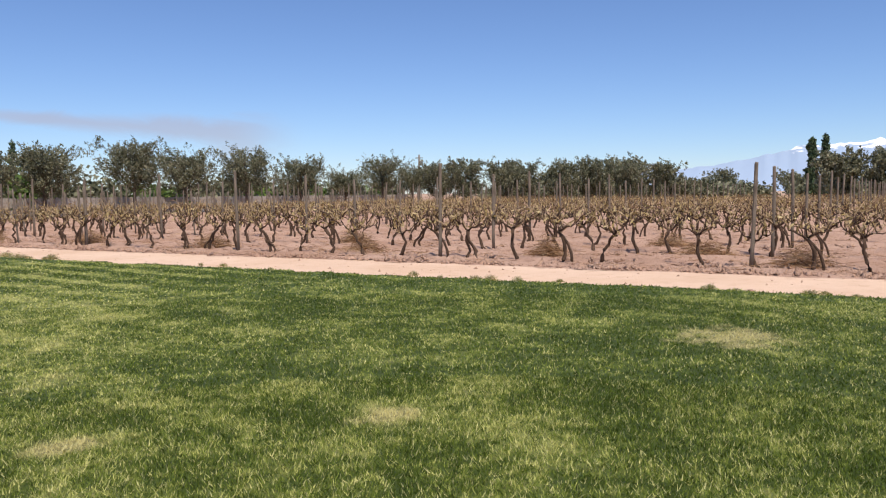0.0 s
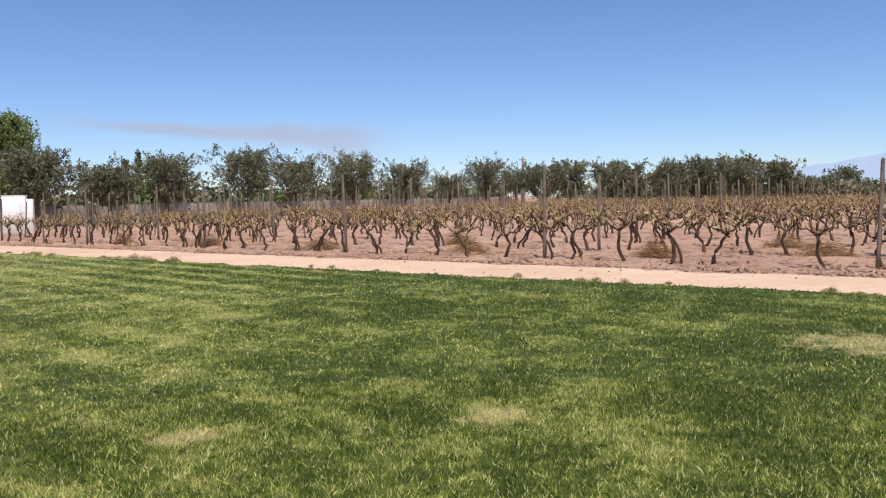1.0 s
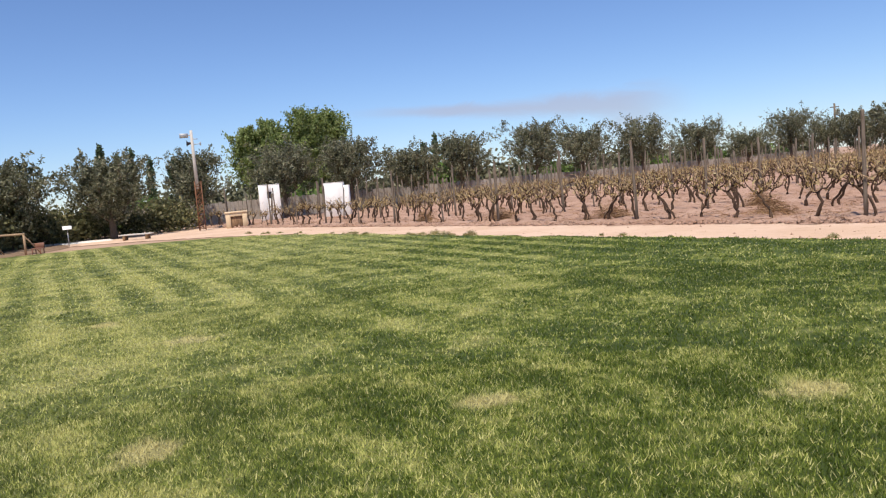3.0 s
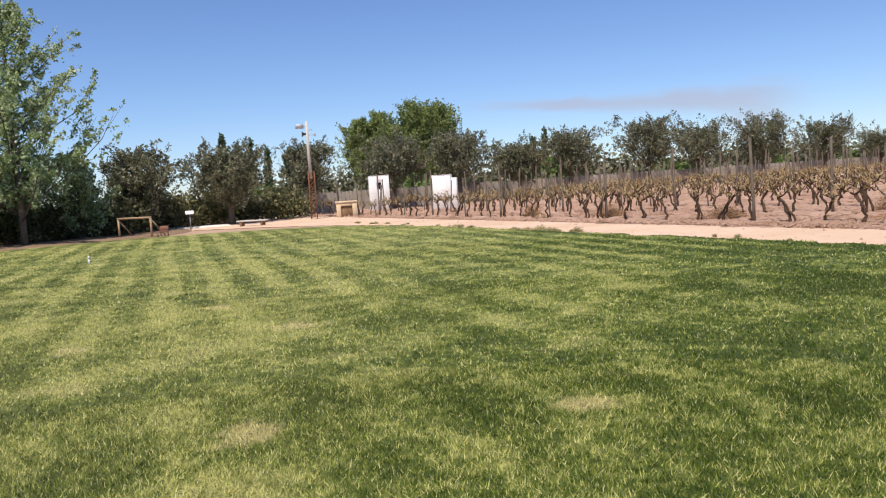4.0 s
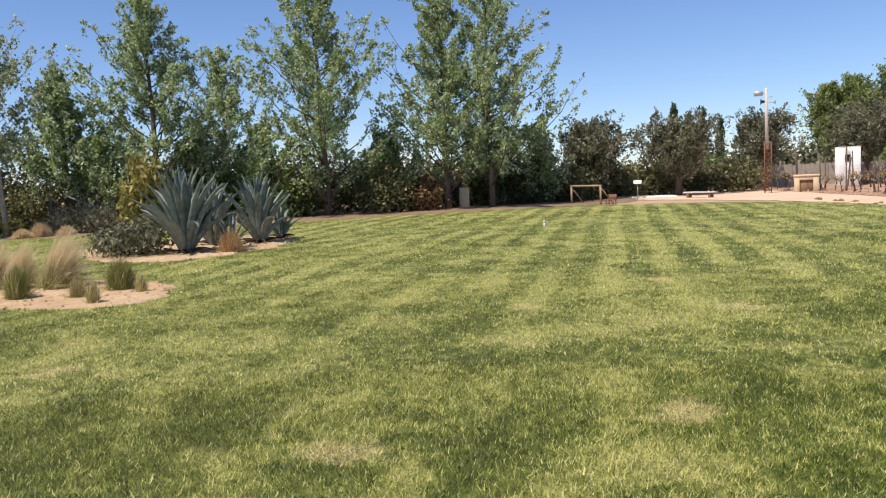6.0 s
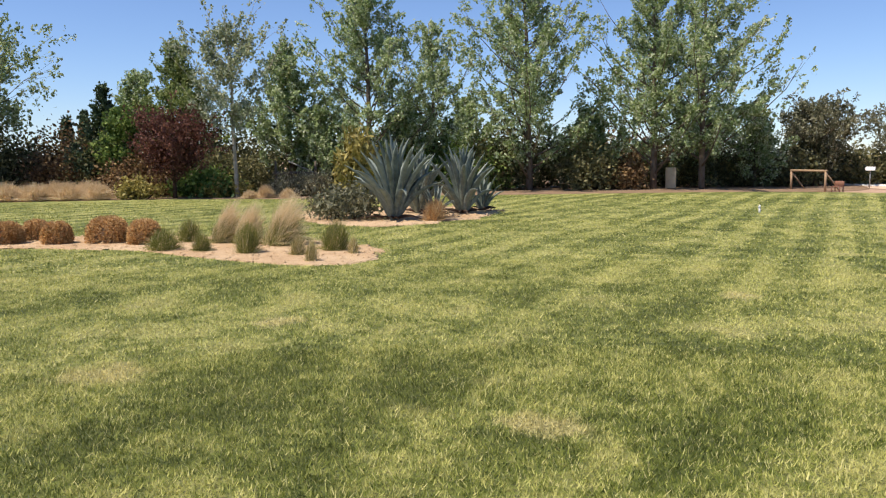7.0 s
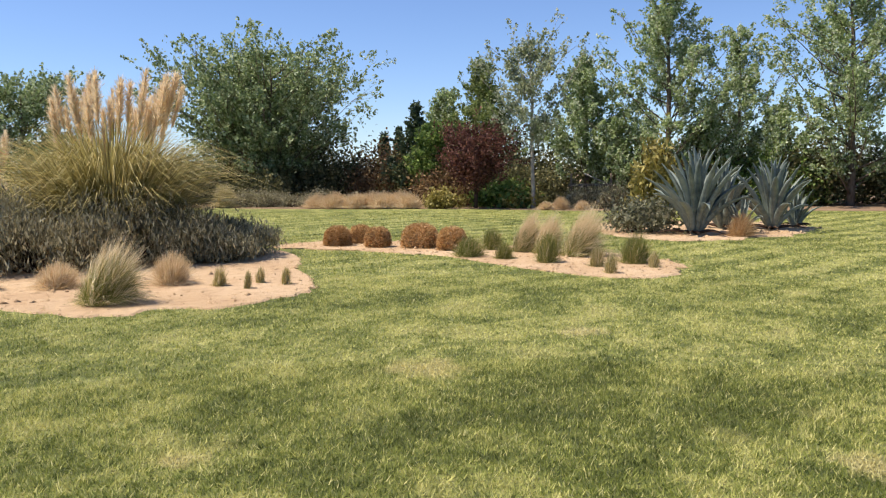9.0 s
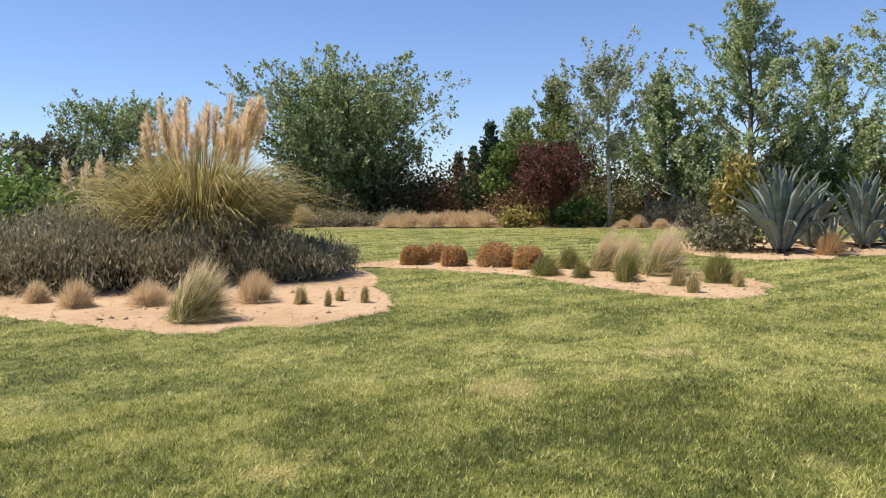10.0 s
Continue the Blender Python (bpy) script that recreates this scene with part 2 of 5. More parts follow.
PAMPAS_LEAF = foliage("pampas_blades", (0.20, 0.175, 0.06), (0.45, 0.40, 0.16), (0.75, 0.64, 0.32), 0.5, 0.3)
PAMPAS_PLUME = foliage("pampas_plumes", (0.74, 0.57, 0.35), (0.88, 0.74, 0.51), (0.93, 0.85, 0.67), 0.5, 0.5)


def agave_material():
    m = Nodes("agave_leaf")
    tc = m.add("ShaderNodeTexCoord").outputs["Object"]
    n = m.noise(m.stretch(tc, (6, 6, 1.2)), 2.0, 4.0)
    c = m.mix(m.band(n, 0.3, 0.7), (0.078, 0.102, 0.086), (0.185, 0.22, 0.185))
    c = m.mix(m.math("MULTIPLY", m.per_object(), 0.5), c, (0.27, 0.33, 0.31))
    m.bump(n, 0.2, 0.01)
    return m.done(c, 0.5)


AGAVE = agave_material()
WHITE_PAINT = plain("white_paint", (0.80, 0.79, 0.77), 0.6, 0.0, (0.55, 0.52, 0.48), 0.3, 2.0)
DARK_GLASS = plain("dark_opening", (0.03, 0.03, 0.035), 0.3, 0.0, (0.06, 0.06, 0.06), 0.5)
STEEL = plain("galvanised_steel", (0.42, 0.42, 0.42), 0.5, 0.7, (0.28, 0.22, 0.18), 0.5)
RUSTED = plain("rusty_steel", (0.24, 0.12, 0.07), 0.8, 0.3, (0.12, 0.07, 0.05), 0.6)
OVEN_CLAY = plain("oven_clay", (0.64, 0.50, 0.33), 0.9, 0.0, (0.36, 0.25, 0.17), 0.6, 5.0)
CONCRETE = plain("pale_concrete", (0.52, 0.49, 0.45), 0.9, 0.0, (0.38, 0.35, 0.31), 0.5, 3.0)
WHITE_SAND = plain("pale_gravel", (0.70, 0.66, 0.60), 0.95, 0.0, (0.5, 0.44, 0.38), 0.5, 2.0)
RED_PLASTIC = plain("faded_brown_plastic", (0.24, 0.12, 0.08), 0.5, 0.0, (0.3, 0.12, 0.1), 0.4)


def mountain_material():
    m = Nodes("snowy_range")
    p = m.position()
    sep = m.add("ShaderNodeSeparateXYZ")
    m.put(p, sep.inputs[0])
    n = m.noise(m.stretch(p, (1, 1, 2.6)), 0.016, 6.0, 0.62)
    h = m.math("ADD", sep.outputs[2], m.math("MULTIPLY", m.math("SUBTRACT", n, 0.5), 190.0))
    # Rock below the snow takes a blue that paints in the distance haze.
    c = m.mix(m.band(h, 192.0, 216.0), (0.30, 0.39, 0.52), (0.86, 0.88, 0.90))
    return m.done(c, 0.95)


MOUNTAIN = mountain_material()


def smoke_material():
    m = Nodes("smoke")
    tc = m.add("ShaderNodeTexCoord").outputs["UV"]
    sep = m.add("ShaderNodeSeparateXYZ")
    m.put(tc, sep.inputs[0])
    u, v = sep.outputs[0], sep.outputs[1]
    n = m.noise(m.stretch(tc, (3.0, 1.6, 1)), 2.2, 5.0, 0.6, 0.6)
    mid = m.math("ADD", m.math("MULTIPLY", u, -0.22), 0.74)
    wide = m.math("MULTIPLY_ADD", m.math("POWER", u, 2.0), 0.26, 0.07)
    d = m.math("DIVIDE", m.math("ABSOLUTE", m.math("SUBTRACT", v, mid)), wide)
    a = m.fall(m.math("ADD", d, m.math("MULTIPLY", m.math("SUBTRACT", n, 0.5), 1.1)), 0.1, 1.0)
    col_d = m.math("ABSOLUTE", m.math("SUBTRACT", u, 0.82))
    low = m.math("MULTIPLY", m.fall(m.math("ADD", col_d, m.math("MULTIPLY", m.math("SUBTRACT", n, 0.5), 0.16)), 0.0, 0.15), m.math("MULTIPLY", m.fall(v, 0.5, 0.78), m.band(v, 0.1, 0.4)))
    a = m.math("MAXIMUM", a, low)
    edge = m.math("MULTIPLY", m.band(u, 0.0, 0.35), m.math("MULTIPLY", m.fall(u, 0.74, 0.97), m.math("MULTIPLY", m.band(v, 0.0, 0.12), m.fall(v, 0.8, 1.0))))
    a = m.math("MULTIPLY", m.math("MULTIPLY", a, edge), 0.5)
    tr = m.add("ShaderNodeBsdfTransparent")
    # The sheet glows by itself in place of daylight falling on smoke.
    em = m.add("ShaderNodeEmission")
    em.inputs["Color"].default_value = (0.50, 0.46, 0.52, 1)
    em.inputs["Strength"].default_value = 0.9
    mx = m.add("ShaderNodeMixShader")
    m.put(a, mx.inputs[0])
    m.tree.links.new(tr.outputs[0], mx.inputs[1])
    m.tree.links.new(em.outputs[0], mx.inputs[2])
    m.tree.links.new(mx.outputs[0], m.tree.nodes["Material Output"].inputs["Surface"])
    return m.mat


SMOKE = smoke_material()

# ---------------------------------------------------------------- builders
RNG = np.random.default_rng(7)
DIR = np.array((-0.894, 0.447))      # along the vine rows, towards the sheds
NRM = np.array((0.447, 0.894))       # across the rows, away from the lawn


def grid(s, off):
    p = DIR * s + NRM * off
    return float(p[0]), float(p[1])


def mesh_np(name, verts, faces, material, smooth=False):
    """A mesh from arrays; faces is one array, or a list of arrays of equal-sided faces."""
    me = bpy.data.meshes.new(name)
    verts = np.asarray(verts, dtype=np.float32).reshape(-1, 3)
    faces = [np.asarray(f, dtype=np.int32) for f in (faces if isinstance(faces, list) else [faces]) if len(f)]
    loops = np.concatenate([f.ravel() for f in faces])
    totals = np.concatenate([np.full(len(f), f.shape[1], np.int32) for f in faces])
    me.vertices.add(len(verts))
    me.vertices.foreach_set("co", verts.ravel())
    me.loops.add(len(loops))
    me.loops.foreach_set("vertex_index", loops)
    me.polygons.add(len(totals))
    me.polygons.foreach_set("loop_start", np.concatenate([[0], np.cumsum(totals)[:-1]]).astype(np.int32))
    me.polygons.foreach_set("loop_total", totals)
    me.update(calc_edges=True)
    if smooth:
        me.polygons.foreach_set("use_smooth", np.ones(len(totals), bool))
    me.materials.append(material)
    return me


def piece(name, me, parent=None, label="", place=None):
    ob = new(name, me)
    if parent is not None:
        ob.parent = parent
    if place is not None:
        ob.matrix_basis = place
    if label:
        ob["label"] = label
    return ob


def thing(name, x, y, z=0.0, turn=0.0, label="", category="", group=""):
    ob = new(name)
    ob.empty_display_size = 0.1
    ob.matrix_basis = pose(x, y, z, 0, 0, turn)
    return tagged(ob, label, category, group)


class Soup:
    """Collects tubes, boxes and leaves into one mesh."""

    def __init__(self):
        self.v, self.quads, self.tris, self.n = [], [], [], 0

    def add(self, v, quads=None, tris=None):
        v = np.asarray(v, float).reshape(-1, 3)
        if quads is not None and len(quads):
            self.quads.append(np.asarray(quads) + self.n)
        if tris is not None and len(tris):
            self.tris.append(np.asarray(tris) + self.n)
        self.v.append(v)
        self.n += len(v)
        return self

    def tube(self, pts, radii, sides=6):
        pts = np.asarray(pts, float)
        radii = np.broadcast_to(np.asarray(radii, float), (len(pts),))
        t = np.gradient(pts, axis=0)
        t /= np.linalg.norm(t, axis=1, keepdims=True) + 1e-9
        ref = np.where(np.abs(t[:, 2:3]) > 0.9, np.array([[1.0, 0, 0]]), np.array([[0, 0, 1.0]]))
        a = np.cross(t, ref)
        a /= np.linalg.norm(a, axis=1, keepdims=True) + 1e-9
        b = np.cross(t, a)
        ang = np.linspace(0, 2 * np.pi, sides, endpoint=False)
        ring = pts[:, None] + radii[:, None, None] * (a[:, None] * np.cos(ang)[None, :, None] + b[:, None] * np.sin(ang)[None, :, None])
        k = len(pts)
        i = np.arange(k - 1)[:, None] * sides
        j = np.arange(sides)[None]
        jn = (j + 1) % sides
        q = np.stack([i + j, i + jn, i + sides + jn, i + sides + j], -1).reshape(-1, 4)
        tip = [[(k - 1) * sides + m, (k - 1) * sides + (m + 1) % sides, k * sides] for m in range(sides)]
        foot = [[(m + 1) % sides, m, k * sides + 1] for m in range(sides)]
        return self.add(np.concatenate([ring.reshape(-1, 3), pts[-1:], pts[:1]]), q, tip + foot)

    def box(self, lo, hi):
        (a, b, c), (d, e, f) = lo, hi
        v = [(a, b, c), (d, b, c), (d, e, c), (a, e, c), (a, b, f), (d, b, f), (d, e, f), (a, e, f)]
        return self.add(v, [(0, 3, 2, 1), (4, 5, 6, 7), (0, 1, 5, 4), (1, 2, 6, 5), (2, 3, 7, 6), (3, 0, 4, 7)])

    def leaves(self, centres, size, rng, long=1.6, flat=0.0, axis=None):
        """A pointed leaf of two triangles, folded a little, at each centre."""
        n = len(centres)
        if axis is None:
            axis = rng.normal(size=(n, 3))
        axis = axis / (np.linalg.norm(axis, axis=1, keepdims=True) + 1e-9)
        side = np.cross(axis, rng.normal(size=(n, 3)) + np.array([0, 0, flat]))
        side /= np.linalg.norm(side, axis=1, keepdims=True) + 1e-9
        s = (size * rng.uniform(0.6, 1.35, n))[:, None]
        a, b = axis * s * long * 0.5, side * s * 0.5
        v = np.stack([centres - a, centres + b, centres + a, centres - b], 1).reshape(-1, 3)
        k = np.arange(n)[:, None] * 4
        return self.add(v, k + np.array([[0, 1, 2, 3]]))

    def blades(self, base, tip, width, rng, bend=0.15):
        """Narrow grass blades of three triangles from base to tip, drooping."""
        n = len(base)
        way = tip - base
        side = np.cross(way, rng.normal(size=(n, 3)))
        side /= np.linalg.norm(side, axis=1, keepdims=True) + 1e-9
        w = np.broadcast_to(np.asarray(width, float), (n,))[:, None]
        mid = base + way * 0.55
        mid[:, 2] += bend * np.linalg.norm(way, axis=1)
        v = np.stack([base - side * w * 0.5, base + side * w * 0.5, mid + side * w * 0.4, mid - side * w * 0.4, tip], 1).reshape(-1, 3)
        k = np.arange(n)[:, None] * 5
        return self.add(v, k + np.array([[0, 1, 2, 3]]), k + np.array([[3, 2, 4]]))

    def mesh(self, name, material, smooth=False):
        fs = []
        if self.quads:
            fs.append(np.concatenate(self.quads))
        if self.tris:
            fs.append(np.concatenate(self.tris))
        return mesh_np(name, np.concatenate(self.v), fs, material, smooth)


def outline(points, step=0.35, rough=0.12, rng=None, smooth=True):
    """A closed, wavering outline through a few corners (Catmull-Rom)."""
    p = np.asarray(points, float)
    out = []
    n = len(p)
    for i in range(n):
        a, b, c, d = p[i - 1], p[i], p[(i + 1) % n], p[(i + 2) % n]
        k = max(1, int(np.linalg.norm(c - b) / step))
        for t in np.arange(k) / k:
            q = 0.5 * (2 * b + (c - a) * t + (2 * a - 5 * b + 4 * c - d) * t * t + (3 * b - a - 3 * c + d) * t ** 3) if smooth else b + (c - b) * t
            w = 0.7 * noise.noise((q[0] * 1.3, q[1] * 1.3, 0.0)) + 0.6 * noise.noise((q[0] * 4.1, q[1] * 4.1, 3.0)) + 0.3 * noise.noise((q[0] * 9, q[1] * 9, 6.0))
            out.append(q + rough * w * np.array((0.7, 0.7)))
    return np.array(out)


def inside(poly, x, y):
    """Which of the points lie inside the outline."""
    hit = np.zeros(len(x), bool)
    px, py = poly[:, 0], poly[:, 1]
    j = len(poly) - 1
    for i in range(len(poly)):
        cond = (py[i] > y) != (py[j] > y)
        if cond.any():
            cut = (px[j] - px[i]) * (y - py[i]) / (py[j] - py[i] + 1e-12) + px[i]
            hit ^= cond & (x < cut)
        j = i
    return hit


def slab(name, poly, low, high, material, inset=0.0):
    """A sheet with a real edge: the outline, drawn up from low to high, with a sloping rim."""
    bm = bmesh.new()
    c = poly.mean(0)
    foot = [bm.verts.new((x, y, low)) for x, y in poly]
    d = poly - c
    top_xy = c + d * (1 - inset / np.maximum(np.linalg.norm(d, axis=1, keepdims=True), 0.1))
    top = [bm.verts.new((x, y, high)) for x, y in top_xy]
    n = len(foot)
    for i in range(n):
        bm.faces.new((foot[i], foot[(i + 1) % n], top[(i + 1) % n], top[i]))
    bm.faces.new(top)
    bmesh.ops.recalc_face_normals(bm, faces=bm.faces)
    bmesh.ops.triangulate(bm, faces=[f for f in bm.faces if len(f.verts) > 4])
    me = bpy.data.meshes.new(name)
    bm.to_mesh(me)
    bm.free()
    me.materials.append(material)
    return me


# ---------------------------------------------------------------- ground
RADII = np.concatenate([[0.0], np.geomspace(4, 4600, 30)])
ANG = np.linspace(0, 2 * np.pi, 64, endpoint=False)
gv = [(0, 0, -0.03)] + [(r * math.cos(a), r * math.sin(a), -0.03) for r in RADII[1:] for a in ANG]
gt = [(0, 1 + i, 1 + (i + 1) % 64) for i in range(64)]
gq = [(1 + k * 64 + i, 1 + (k + 1) * 64 + i, 1 + (k + 1) * 64 + (i + 1) % 64, 1 + k * 64 + (i + 1) % 64) for k in range(29) for i in range(64)]
tagged(new("ground", mesh_np("ground", gv, [np.array(gt), np.array(gq)], EARTH)), "dry pinkish-tan earth reaching to the horizon", "ground", kind="structure")

LAWN_EDGE = ((40, -6.2), (20, 4.2), (6.35, 11.2), (0, 14.35), (-6.8, 17.75), (-11.4, 20.15), (-17, 22.9), (-21, 24.3), (-24.6, 24.4), (-28, 22.7),
             (-31.2, 19), (-32.3, 13.6), (-32.6, 8.7), (-33, 3), (-32.3, -2), (-33.6, -7), (-33.2, -13), (-34, -19), (-36, -30), (-34, -44), (0, -48), (40, -44))
lawn_poly = outline(LAWN_EDGE, 0.25, 0.34)
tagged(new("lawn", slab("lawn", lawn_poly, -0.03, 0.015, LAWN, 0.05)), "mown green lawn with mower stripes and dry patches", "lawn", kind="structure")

road_poly = outline([grid(-60, 12.9), grid(-20, 12.9), grid(10, 12.9), grid(25, 12.9), grid(32, 12.2), grid(40, 8), grid(47, -2), grid(52, 1), grid(50, 10),
                     grid(52, 17), grid(44, 15.9), grid(25, 15.7), grid(0, 15.6), grid(-60, 15.6)], 0.3, 0.55)
tagged(new("road", slab("road", road_poly, -0.03, -0.008, ROAD, 0.1)), "pale dirt track between the lawn and the vineyard", "dirt track", kind="structure")


def rough_sheet(name, s0, s1, o0, o1, step, amp, material):
    """The loose soil of the vineyard, worked into low clods and ridges."""
    ss, oo = np.arange(s0, s1, step), np.concatenate([np.arange(o0, o0 + 14, step), np.arange(o0 + 14, o1, step * 3)])
    v = []
    for o in oo:
        for s in ss:
            x, y = grid(s, o)
            edge = min(1.0, (o - o0) / 1.0)
            z = amp * edge * (0.6 * noise.noise((x * 0.8, y * 0.8, 0)) + 0.7 * abs(noise.noise((x * 3.1, y * 3.1, 1))) + 0.5 * noise.noise((x * 7, y * 7, 2)))
            v.append((x, y, -0.012 + 0.01 * edge + max(-0.008, z)))
    n, k = len(ss), len(oo)
    i, j = np.meshgrid(np.arange(k - 1), np.arange(n - 1), indexing="ij")
    a = (i * n + j).ravel()
    return mesh_np(name, v, np.stack([a, a + n, a + n + 1, a + 1], 1), material, True)


tagged(new("vineyard_soil", rough_sheet("vineyard_soil", -30, 53, 15.5, 88, 0.25, 0.15, VINE_SOIL)), "loose pinkish-brown tilled vineyard soil with clods", "soil", kind="structure")

BED_A = outline([(-24.12, -0.82), (-19.93, -0.64), (-18.38, 0.46), (-18.11, 1.46), (-19.11, 2.82), (-20.75, 4.19), (-23.66, 4.73), (-25.48, 2.27)], 0.15, 0.5)
BED_B = outline([(-15.4, -7.4), (-15.0, -5.5), (-14.3, -3.6), (-13.2, -2.4), (-12.3, -1.4), (-11.7, -0.5), (-11.65, 0.2), (-12.4, 0.75), (-14.0, 0.6),
                 (-15.7, -0.9), (-16.9, -3.5), (-17.2, -5.6), (-16.7, -7.2)], 0.15, 0.42)
BED_C = outline([(-8.6, -13.5), (-8.0, -10.5), (-7.9, -8.3), (-7.6, -6.8), (-7.5, -5.9), (-8.0, -5.1), (-8.4, -4.5), (-9.2, -4.1), (-10.7, -4.5),
                 (-12.3, -5.4), (-14.6, -6.6), (-16.5, -9.5), (-17.5, -13), (-14, -15.5)], 0.15, 0.42)
BED_D = outline([(-32.9, 24), (-32.3, 13.6), (-32.6, 8.7), (-33, 3), (-31.9, -1), (-32.6, -3.6), (-33.6, -7), (-33.3, -13), (-34, -19), (-36, -30), (-34, -44),
                 (-60, -50), (-60, 20), (-50, 30)], 0.6, 0.2)
for nm, poly, zz, text in (("agave_bed", BED_A, 0.035, "sandy planting bed under the agaves"), ("tussock_bed", BED_B, 0.035, "sandy planting bed with grass tussocks"),
                           ("lavender_bed", BED_C, 0.035, "sandy planting bed under lavender and pampas grass"), ("border_bed", BED_D, 0.022, "bare earth border, coloured dark for the shade under the garden trees")):
    tagged(new(nm, slab(nm, poly, -0.02, zz, SHADE_SOIL if nm == "border_bed" else BED, 0.12)), text, "planting bed", kind="structure")

# short grass over the part of the lawn near the camera


def grass_field():
    rng = np.random.default_rng(11)
    out = Soup()
    for r0, r1, dens, wid, hgt in ((3.0, 6.5, 5600, 0.0038, 0.033), (6.5, 12, 1700, 0.006, 0.030), (12, 20, 430, 0.012, 0.030), (20, 33, 80, 0.022, 0.032)):
        a0, a1 = radians(-38), radians(142)
        n = int(0.5 * (a1 - a0) * (r1 * r1 - r0 * r0) * dens)
        a, r = rng.uniform(a0, a1, n), np.sqrt(rng.uniform(r0 * r0, r1 * r1, n))
        x, y = -np.sin(a) * r, np.cos(a) * r
        keep = inside(lawn_poly, x, y)
        for b in (BED_A, BED_B, BED_C):
            keep &= ~inside(b, x + rng.normal(size=n) * 0.17, y + rng.normal(size=n) * 0.17)
        x, y = x[keep], y[keep]
        n = len(x)
        base = np.stack([x, y, np.full(n, 0.012)], 1)
        h = hgt * rng.uniform(0.45, 1.25, n)
        lean = rng.normal(size=(n, 2)) * h[:, None] * 0.55
        tip = base + np.concatenate([lean, h[:, None]], 1)
        ang = rng.uniform(0, np.pi, n)
        w = (wid * rng.uniform(0.7, 1.4, n))[:, None] * np.stack([np.cos(ang), np.sin(ang), np.zeros(n)], 1)
        out.add(np.stack([base - w, base + w, tip], 1).reshape(-1, 3), None, np.arange(3 * n).reshape(-1, 3))
    return out.mesh("grass", BLADES)


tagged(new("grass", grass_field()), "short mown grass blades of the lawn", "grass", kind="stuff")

# bits of straw, dead leaves and small stones lying on the planting beds and the track


def scatter(name, polys, k, label, category, material, stone, seed, z):
    rng = np.random.default_rng(seed)
    out = Soup()
    for poly in polys:
        lo, hi = poly.min(0), poly.max(0)
        xy = rng.uniform(lo, hi, (k, 2))
        xy = xy[inside(poly, xy[:, 0], xy[:, 1]) & (np.hypot(xy[:, 0], xy[:, 1]) < 34)]
        n = len(xy)
        c = np.concatenate([xy, np.full((n, 1), z)], 1)
        if stone:
            r = rng.gamma(1.6, stone, n)[:, None, None]
            tet = np.array([(1, 0, -0.4), (-0.5, 0.87, -0.4), (-0.5, -0.87, -0.4), (0, 0, 0.5)])
            v = c[:, None] + (tet[None] + rng.normal(size=(n, 4, 3)) * 0.25) * r
            out.add(v.reshape(-1, 3), None, (np.arange(n)[:, None, None] * 4 + np.array([(0, 1, 3), (1, 2, 3), (2, 0, 3), (0, 2, 1)])[None]).reshape(-1, 3))
        else:
            d = rng.normal(size=(n, 3)) * np.array([0.028, 0.028, 0.006])
            out.blades(c - d, c + d, 0.006, rng, 0.06)
    tagged(new(name, out.mesh(name, material)), label, category, kind="stuff")


scatter("straw_litter", (BED_A, BED_B, BED_C), 2200, "dry straw and dead leaves lying on the sandy beds", "litter", PINK_GRASS, 0.0, 91, 0.045)
scatter("bed_stones", (BED_A, BED_B, BED_C), 2600, "small earthy clods on the sandy beds", "clods", BED, 0.012, 92, 0.038)
scatter("track_stones", (road_poly,), 16000, "loose clods and pebbles on the dirt track", "clods", VINE_SOIL, 0.014, 93, -0.004)

# ---------------------------------------------------------------- trees


